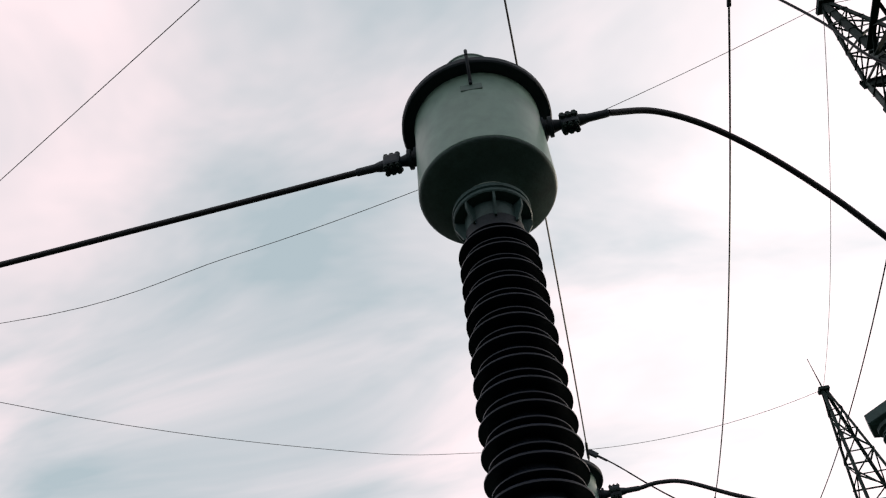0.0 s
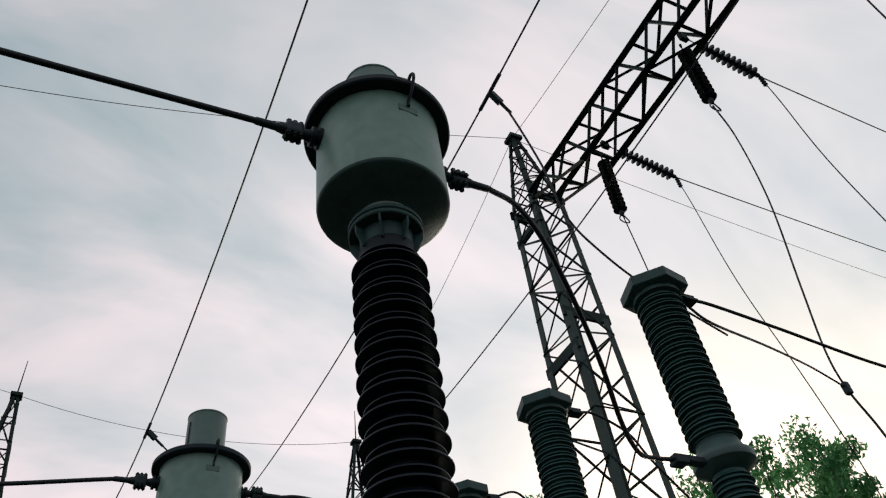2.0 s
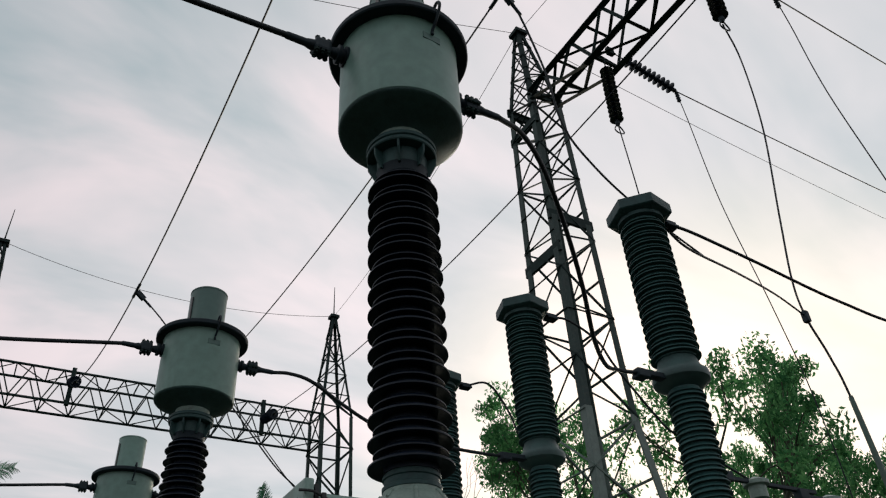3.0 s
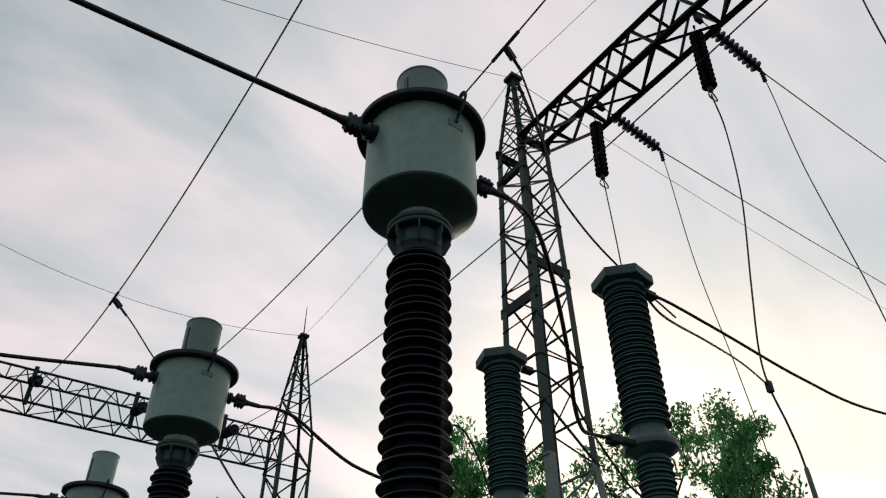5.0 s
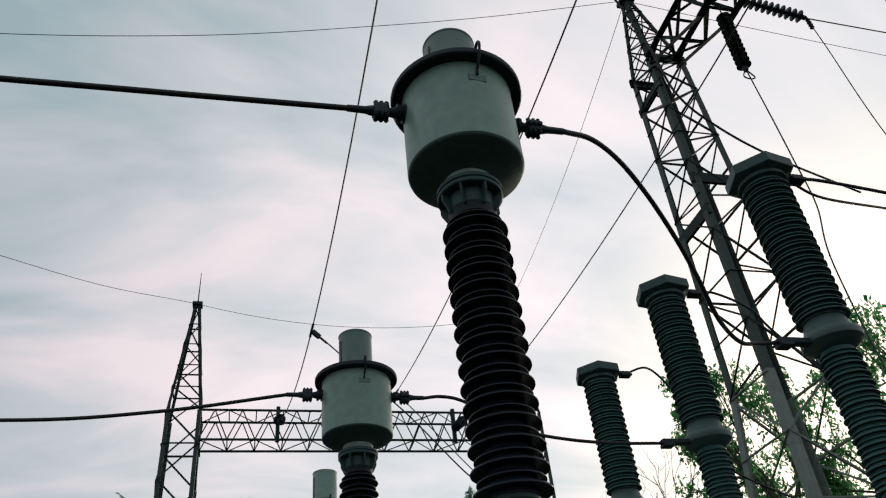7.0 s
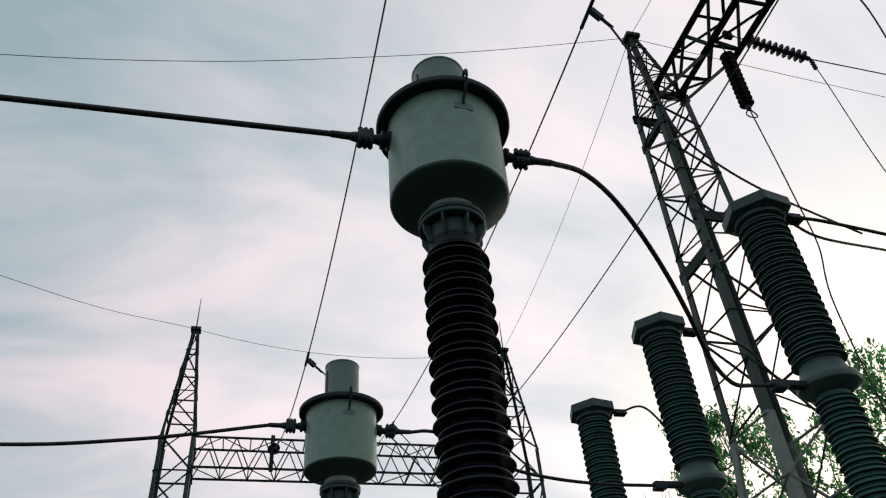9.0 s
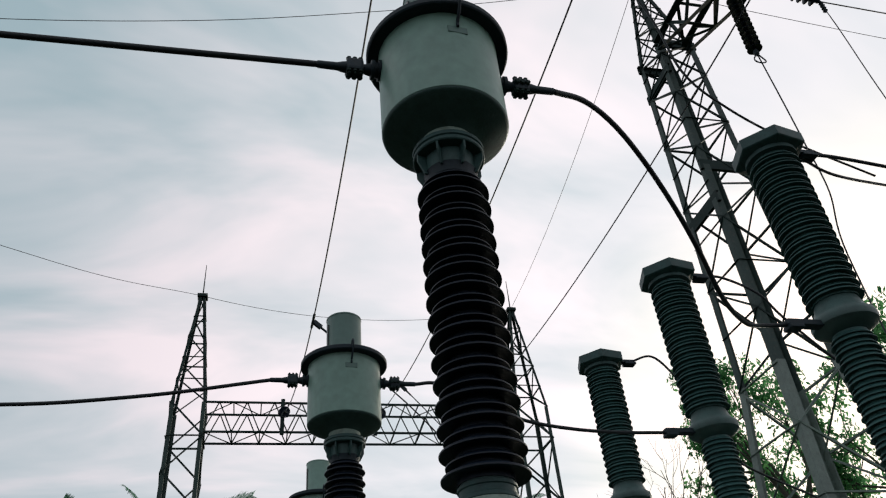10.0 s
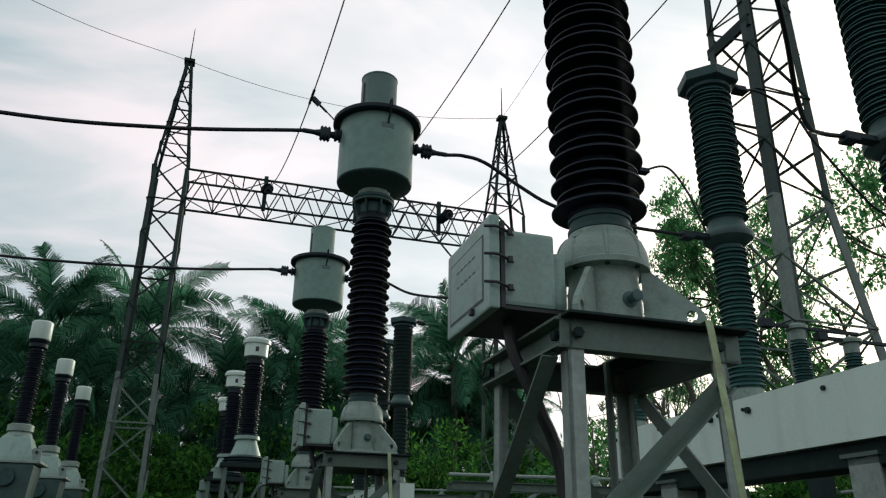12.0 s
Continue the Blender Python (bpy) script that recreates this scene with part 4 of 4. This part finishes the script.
def build_small_transformer():
    v = empty("instrument_transformer", (0, 0, 0), "slim white-capped instrument transformer with a sloped grey base", "instrument transformer", "slim instrument transformers")
    for sx in (-1, 1):
        for sy in (-1, 1):
            part("stand_leg", bar((sx * 0.36, sy * 0.30, 0), (sx * 0.34, sy * 0.28, 1.86), ell(0.07, 0.01)), STEEL, v)
    part("cross_channel", box(-0.46, 0.46, -0.38, 0.38, 1.80, 1.87, 0.006), STEELL, v)
    part("lower_housing", lathe([(0.42, 1.87), (0.44, 1.92), (0.52, 2.58), (0.50, 2.62)], 4, radians(45)), GREYM, v)
    part("shoulder_plate", box(-0.46, 0.46, -0.40, 0.40, 2.62, 2.665, 0.008), CAST, v)
    part("base_housing", lathe([(0.46, 2.665), (0.45, 2.72), (0.30, 3.02), (0.24, 3.07)], 4, radians(45)), BOXP, v)
    tb = part("terminal_box", lathe([(0.02, -0.44), (0.13, -0.44), (0.14, -0.42), (0.14, -0.26)], 20, axis="y"), CASTD, v, "dark round terminal cover", True)
    tb.location = (0, 0, 2.40)
    for s in (-1, 1):
        ear = part("lifting_ear", box(s * 0.36 - 0.07, s * 0.36 + 0.07, -0.30, -0.27, 2.66, 2.86, 0.03), CAST, v)
        part("ear_bolt", lathe([(0.03, -0.32), (0.03, -0.30), (0.02, -0.296)], 6, axis="y"), BLACK, ear).location = (s * 0.36, 0, 2.80)
    part("lower_flange", lathe([(0.2, 3.05), (0.19, 3.10), (0.16, 3.13), (0.20, 3.14), (0.20, 3.24), (0.15, 3.26)], 24), CAST, v, "", True)
    part("insulator", lathe(shed_profile(3.27, 4.52, 15, 0.09, 0.138, 0.126), 24), BROWN, v, "", True)
    part("neck", lathe([(0.1, 4.52), (0.15, 4.54), (0.15, 4.60), (0.12, 4.61), (0.17, 4.66), (0.17, 4.68)], 20), LID, v, "", True)
    part("head", lathe([(0.165, 4.68), (0.17, 4.69), (0.17, 4.98), (0.15, 5.0), (0.03, 5.01)], 28), WHITE, v, "white cylindrical cap", True)
    return v


it = build_small_transformer()
it.location = (-3.92, 12.3, 0)
for x, y in ((-3.93, 15.28), (-3.91, 18.25)):
    copy_thing(it, pose(x, y, 0))

far_pole = build_breaker_pole(DARKP)
far_pole.location = (2.3, 11.6, BEAM_TOP)
for y in (13.29, 14.99):
    copy_thing(far_pole, pose(2.3, y, BEAM_TOP))
copy_thing(cb_support, pose(2.3, 13.16, 0))


def equipment_frame(a, b, top, legs):
    """A low steel frame: two channels on braced legs, with an operating tube and joint boxes."""
    a, b = Vector(a), Vector(b)
    f = empty("equipment_frame", (a + b) / 2, "braced galvanised steel frame with operating tubes", "steel frame", "equipment frames")
    o = (a + b) / 2
    d = (b - a).normalized()
    n = Vector((-d.y, d.x, 0))
    for s in (-0.16, 0.16):
        part("channel", bar(a - o + n * s + Vector((0, 0, top)), b - o + n * s + Vector((0, 0, top)), chan(0.06, 0.12, 0.01)), STEEL, f)
        part("lower_channel", bar(a - o + n * s + Vector((0, 0, top - 0.62)), b - o + n * s + Vector((0, 0, top - 0.62)), chan(0.05, 0.09, 0.01)), STEEL, f)
    part("operating_tube", tube([a - o + n * 0.02 + Vector((0, 0, top + 0.17)), b - o - n * 0.05 + Vector((0, 0, top + 0.19))], 0.028, 2, 8), STEELL, f, "bright operating tube", True)
    part("operating_tube", tube([a - o - n * 0.2 + Vector((0, 0, top - 0.2)), b - o - n * 0.2 + Vector((0, 0, top - 0.26))], 0.02, 2, 8), STEELL, f, "", True)
    ln = (b - a).length
    for k in range(legs):
        c = a - o + d * ln * (k + 0.3) / legs
        for s in (-0.16, 0.16):
            part("leg", bar(c + n * s, c + n * s + Vector((0, 0, top)), ell(0.075, 0.008)), STEEL, f)
        part("brace", bar(c - n * 0.16 + Vector((0, 0, top - 0.62)), c + d * ln * 0.55 / legs - n * 0.16 + Vector((0, 0, top - 0.05)), ell(0.05, 0.006)), STEELL, f)
        part("brace", bar(c - n * 0.16 + Vector((0, 0, top - 0.05)), c - d * ln * 0.25 / legs - n * 0.16 + Vector((0, 0, top - 0.6)), ell(0.05, 0.006)), STEEL, f)
        bx = part("bearing_box", lathe([(0.10, top + 0.06), (0.10, top + 0.10), (0.07, top + 0.11), (0.06, top + 0.21), (0.04, top + 0.23)], 14), CAST, f, "", True)
        bx.location = c + d * 0.2
        part("drive_box", box(c.x + 0.12, c.x + 0.36, c.y - 0.1, c.y + 0.1, top - 0.52, top - 0.2, 0.012), BOXP, f)


equipment_frame((6.9, 1.2, 0), (6.7, 6.4, 0), 2.46, 2)
equipment_frame((2.5, 9.3, 0), (7.4, 9.0, 0), 2.32, 3)
equipment_frame((0.9, 20.6, 0), (7.0, 20.2, 0), 2.9, 3)

# a slim conduit beside the nearest stands
for x, y in CT_PLACES:
    ob = tagged(part("conduit_pipe", tube([(0, 0, 0.0), (0, 0, 1.0), (0, 0, 1.957)], 0.0125, 2, 8), STEEL, None, "", True), "thin upright grey conduit inside the stand", "conduit", "conduits")
    ob.location = (x + 0.085, y + 0.16, 0)


def build_disconnector(x, y, top):
    d = empty("disconnector_post", (x, y, 0), "grey post insulator of a disconnector with a blade clamp", "disconnector", "disconnector posts")
    part("support", box(-0.1, 0.1, -0.1, 0.1, 0, top - 1.3, 0.01), STEELD, d)
    part("insulator", lathe(shed_profile(top - 1.28, top - 0.18, 16, 0.068, 0.105, 0.095), 24), GREYP, d, "", True)
    part("cap", lathe([(0.07, top - 0.18), (0.09, top - 0.17), (0.09, top - 0.05), (0.13, top - 0.04), (0.13, top), (0.04, top + 0.04)], 20), CAST, d, "", True)
    arm = part("blade_arm", bar((-0.45, 0, top - 0.01), (0.9, 0, top - 0.01), rect(0.05, 0.035)), CLAMP, d)
    part("contact", box(-0.5, -0.36, -0.05, 0.05, top - 0.05, top + 0.05, 0.01), CLAMP, arm)
    return d


for x, y, top in ((7.7, 4.5, 2.98), (7.6, 2.75, 2.98), (8.6, 0.0, 2.98), (9.8, 4.6, 2.98), (9.8, 2.0, 2.98), (5.5, 5.22, 3.96), (6.25, 5.2, 3.86), (5.5, 2.9, 3.96), (6.6, 2.9, 3.9)):
    build_disconnector(x, y, top)


# ---- vegetation ----
def quads_mesh(name, quads, mat):
    v = np.asarray(quads, dtype=float).reshape(-1, 3)
    n = len(v) // 4
    me = bpy.data.meshes.new(name)
    me.from_pydata(v.tolist(), [], np.arange(n * 4).reshape(-1, 4).tolist())
    me.materials.append(mat)
    return me


def palm_crown_mesh(seed, fronds=29, length=5.0):
    """Long arching fronds, the young ones upright, each with two rows of narrow leaflets."""
    rng = np.random.default_rng(seed)
    quads = []
    z_up = np.array([0, 0, 1.0])
    for f in range(fronds):
        az = f * 2.399 + rng.uniform(-0.3, 0.3)
        age = f / fronds
        ang = 1.5 - 2.25 * age ** 1.15 + rng.uniform(-0.14, 0.14)
        ln = length * rng.uniform(0.85, 1.1) * (0.8 if f < 3 else 1.0)
        d = np.array([math.cos(az), math.sin(az), 0.0])
        side = np.array([-math.sin(az), math.cos(az), 0.0])
        p = d * 0.12
        n = 36
        droop = rng.uniform(0.8, 1.9) / n
        tw = rng.uniform(-1.1, 1.1)
        vee = 0.55 - 0.9 * age
        for i in range(n):
            fwd = d * math.cos(ang) + z_up * math.sin(ang)
            q = p + fwd * ln / n
            up = np.cross(fwd, side)
            w = 0.05 * (1 - i / n) ** 1.3 + 0.010
            quads.append([p - side * w, p + side * w, q + side * w * 0.95, q - side * w * 0.95])
            if i > 5:
                t = i / n
                ll = (0.30 + 0.80 * math.sin(math.pi * min(1, t * 0.86 + 0.12))) * rng.uniform(0.85, 1.12)
                for sg in (-1, 1):
                    for half in (0.0, 0.33, 0.67):
                        if rng.random() < 0.08:
                            continue
                        o = p + fwd * ln / n * half
                        a = (math.cos(tw) * side + math.sin(tw) * up) * sg
                        lift = up * vee * math.cos(tw)
                        tip1 = o + (a * 0.72 + fwd * 0.66 + lift * 0.4) * ll * 0.55
                        tip2 = tip1 + (a * 0.5 + fwd * 0.62 - z_up * rng.uniform(0.4, 1.1) * (0.45 + age)) * ll * 0.5
                        ww = fwd * 0.022
                        quads.append([o - ww, o + ww, tip1 + ww * 0.85, tip1 - ww * 0.85])
                        quads.append([tip1 - ww * 0.85, tip1 + ww * 0.85, tip2 + ww * 0.15, tip2 - ww * 0.15])
            p = q
            ang -= droop * (0.35 + 1.5 * t if i > 5 else 0.4)
    return quads_mesh("palm_crown", quads, PALMLEAF)


CROWNS = [palm_crown_mesh(s) for s in (3, 8, 15)]


def palm(x, y, z, k, turn, scale=1.0):
    t = empty("coconut_palm", (x, y, 0), "tall coconut palm with long drooping fronds", "palm tree", "coconut palms")
    lean = Vector((random.uniform(-0.6, 0.6), random.uniform(-0.6, 0.6), 0))
    part("trunk", tube([lean * 1.0, lean * 0.55 + Vector((0, 0, z * 0.35)), lean * 0.2 + Vector((0, 0, z * 0.7)), (0, 0, z)], 0.19, 8, 10, 0.12), PALMBARK, t, "", True)
    c = part("crown", CROWNS[k % 3], None, t)
    c.matrix_local = pose(0, 0, z, random.uniform(-6, 6), random.uniform(-6, 6), turn) @ Matrix.Scale(scale, 4)
    bm = bmesh.new()
    for j in range(7):
        a = j * 0.9
        bmesh.ops.create_icosphere(bm, subdivisions=1, radius=0.14, matrix=Matrix.Translation((0.22 * math.cos(a), 0.22 * math.sin(a), z - 0.25 - 0.08 * (j % 2))))
    part("coconut_bunch", bm, BARK, t, "", True)


for i, (x, y, z, s) in enumerate([
    (-7.4, 32, 9.5, 0.92), (-3.9, 31, 9.4, 0.90), (-0.1, 32, 7.2, 0.95), (-9.6, 36, 8.4, 0.9), (9.6, 31, 9.5, 0.9), (5.9, 35, 8.2, 0.9), (2.7, 32, 9.0, 0.85),
    (12.9, 36, 8.2, 0.9), (11.4, 33.5, 6.3, 0.85), (7.6, 34.5, 6.4, 0.9), (13.8, 37.5, 6.6, 0.9), (-5.4, 38, 8.0, 0.9), (3.6, 38, 7.0, 0.85), (-1.6, 37, 6.6, 0.9), (-12.4, 33, 8.6, 0.95), (2.9, 31.5, 6.4, 0.85), (10.6, 32, 7.4, 0.9), (-11.6, 30, 7.4, 0.9), (-5.6, 29.5, 6.6, 0.85)]):
    palm(x, y, z, i, 47 * i, s)


def leaf_cloud(rng, centres, spread, per, size):
    n = len(centres) * per
    c = np.repeat(np.asarray(centres), per, axis=0)
    g = rng.normal(size=(n, 3))
    g /= np.linalg.norm(g, axis=1)[:, None]
    pos = c + g * (rng.random((n, 1)) ** 0.5) * np.repeat(np.asarray(spread), per)[:, None] * np.array([1, 1, 0.75])
    a = rng.normal(size=(n, 3))
    a /= np.linalg.norm(a, axis=1)[:, None]
    b = np.cross(a, rng.normal(size=(n, 3)))
    b /= np.linalg.norm(b, axis=1)[:, None]
    s = size * rng.uniform(0.6, 1.25, (n, 1))
    u, v = a * s, b * s * 0.42
    return np.stack([pos - u, pos + v * 1.0, pos + u, pos - v], 1)


def branching(bm, rng, p, d, ln, r, depth, ends, spread=0.6, kids=3):
    q = p + d * ln
    mid = p.lerp(q, 0.5) + Vector(rng.normal(size=3)) * ln * 0.06
    add_tube(bm, smooth_path([p, mid, q], 4), r, 7, r * 0.66)
    if depth == 0:
        ends.append(q)
        return
    for k in range(kids):
        nd = (d + Vector(rng.normal(size=3)) * spread + Vector((0, 0, 0.12))).normalized()
        branching(bm, rng, p.lerp(q, rng.uniform(0.7, 1.0)), nd, ln * rng.uniform(0.62, 0.85), r * 0.6, depth - 1, ends, spread, kids)
    ends.append(q)


def tree_meshes(seed, height, per, size):
    rng = np.random.default_rng(seed)
    bm = bmesh.new()
    ends = []
    branching(bm, rng, Vector((0, 0, 0)), Vector((0.03, 0.02, 1)), height * 0.34, height * 0.014, 4, ends, 0.55, 3)
    wood = mesh_of("tree_limbs", bm, BARK, True)
    pts = np.array([list(e) for e in ends if e.z > height * 0.3])
    crown = quads_mesh("tree_crown", leaf_cloud(rng, pts, rng.uniform(0.32, 0.72, len(pts)) * height / 12, per, size), LEAF)
    return wood, crown


TREES = [tree_meshes(4, 12.5, 115, 0.095), tree_meshes(21, 12.0, 115, 0.095)]


def tree(x, y, k, scale, girth, turn):
    t = empty("broadleaf_tree", (x, y, 0), "leafy green broadleaf tree with an open crown", "tree", "broadleaf trees")
    t.matrix_basis = pose(x, y, 0, 0, 0, turn) @ Matrix.Diagonal((scale * girth, scale * girth, scale, 1))
    part("trunk", TREES[k][0], None, t)
    part("crown", TREES[k][1], None, t)


for x, y, k, s, g, turn in (
    (14.4, 15.2, 1, 1.14, 0.74, 40), (16.4, 12.7, 0, 1.12, 0.76, 20), (20.2, 15.0, 1, 1.14, 0.62, 250), (23.2, 14.2, 0, 1.06, 0.66, 75),
    (26.2, 13.6, 1, 0.95, 0.7, 160), (17.6, 22.4, 0, 0.9, 0.5, 310), (10.3, 16.5, 1, 0.66, 0.42, 15), (10.6, 20.0, 0, 0.5, 0.8, 95)):
    tree(x, y, k, s, g, turn)


def bare_tree(x, y, h, seed, turn):
    rng = np.random.default_rng(seed)
    bm = bmesh.new()
    ends = []
    branching(bm, rng, Vector((0, 0, 0)), Vector((0.05, 0, 1)), h * 0.33, h * 0.010, 6, ends, 0.42, 2)
    ob = tagged(part("bare_tree", bm, BARK, None, "", True), "thin leafless tree with fine grey twigs", "tree", "bare trees")
    ob.matrix_basis = pose(x, y, 0, 0, 0, turn)


bare_tree(8.75, 13.3, 8.6, 5, 0)
bare_tree(9.6, 14.2, 8.2, 11, 80)
bare_tree(8.2, 14.6, 7.6, 17, 200)

# an old crooked trunk with a bent bare limb
bm = bmesh.new()
add_tube(bm, smooth_path([(9.75, 13.5, 0), (9.72, 13.5, 2.6), (9.85, 13.5, 4.3), (9.72, 13.5, 5.2), (9.1, 13.5, 5.42), (8.35, 13.5, 5.45), (7.85, 13.5, 5.7), (7.5, 13.5, 6.3), (7.2, 13.5, 6.9)], 6), 0.10, 8, 0.02)
add_tube(bm, smooth_path([(9.72, 13.5, 5.1), (9.9, 13.45, 5.9), (9.8, 13.4, 6.6)], 5), 0.05, 7, 0.012)
add_tube(bm, smooth_path([(8.35, 13.5, 5.45), (8.3, 13.6, 6.2), (8.42, 13.6, 7.1)], 5), 0.03, 6, 0.008)
add_tube(bm, smooth_path([(8.15, 13.5, 4.0), (8.1, 13.5, 5.0), (8.0, 13.5, 6.1)], 5), 0.05, 7, 0.03)
add_tube(bm, smooth_path([(9.8, 13.5, 3.4), (8.9, 13.5, 3.7), (8.15, 13.5, 4.1)], 5), 0.06, 7, 0.045)
tagged(part("crooked_tree", bm, BARK, None, "", True), "crooked dead tree with a long bent limb", "tree")


def shrub_mesh(seed, per=210, size=0.092):
    rng = np.random.default_rng(seed)
    c = rng.normal(size=(70, 3)) * np.array([1.5, 1.2, 0.9]) + np.array([0, 0, 1.6])
    c[:, 2] = np.abs(c[:, 2])
    return quads_mesh("shrub_leaves", leaf_cloud(rng, c, rng.uniform(0.4, 0.8, 70), per, size), BUSHLEAF)


SHRUBS = [shrub_mesh(s) for s in (2, 9, 31)]


def shrub(x, y, s, k, turn, sz=1.0):
    b = empty("shrub", (x, y, 0), "dense green shrub at the edge of the yard", "shrub", "shrubs")
    b.matrix_basis = pose(x, y, 0, 0, 0, turn) @ Matrix.Diagonal((s, s, s * sz, 1))
    part("leaves", SHRUBS[k % 3], None, b)
    bm = bmesh.new()
    for j in range(4):
        a = j * 1.7
        add_tube(bm, smooth_path([(0.1 * math.cos(a), 0.1 * math.sin(a), 0), (0.5 * math.cos(a), 0.5 * math.sin(a), 0.9), (0.9 * math.cos(a), 0.9 * math.sin(a), 1.9)], 4), 0.06, 6, 0.02)
    part("stems", bm, BARK, b, "", True)


i = 0
for x in np.arange(-17, 17, 2.3):
    shrub(float(x) + random.uniform(-0.5, 0.5), 26.0 + random.uniform(-1, 1.5), random.uniform(0.95, 1.35), i, 37 * i, random.uniform(0.9, 1.3))
    i += 1
for x, y in ((11.6, 10.6), (13.4, 8.2), (15.2, 6.4)):
    shrub(x, y, 1.15, i, 53 * i, 1.05)
    i += 1
for x in np.arange(10, 27, 2.4):
    shrub(float(x), 24.0 - 0.55 * (float(x) - 10) + random.uniform(-1, 1), random.uniform(0.9, 1.2), i, 37 * i, random.uniform(0.8, 1.1))
    i += 1

# the wood behind the palms, one uncounted mass of leaves
rng = np.random.default_rng(77)
cs, sp = [], []
for x in np.arange(-34, 20, 1.1):
    h = (7.4 if x < 15.5 else 5.8) + 1.2 * math.sin(x * 0.37) + 1.0 * math.sin(x * 0.91 + 1)
    for k in range(10):
        cs.append([x + rng.normal() * 0.6, 41 + rng.normal() * 1.2, h * (k + 0.5) / 10 + rng.normal() * 0.2])
        sp.append(1.2)
tagged(part("far_woods", quads_mesh("far_woods", leaf_cloud(rng, cs, sp, 130, 0.24), BUSHLEAF), None), "dark mass of trees behind the palms", "woods", kind="stuff")
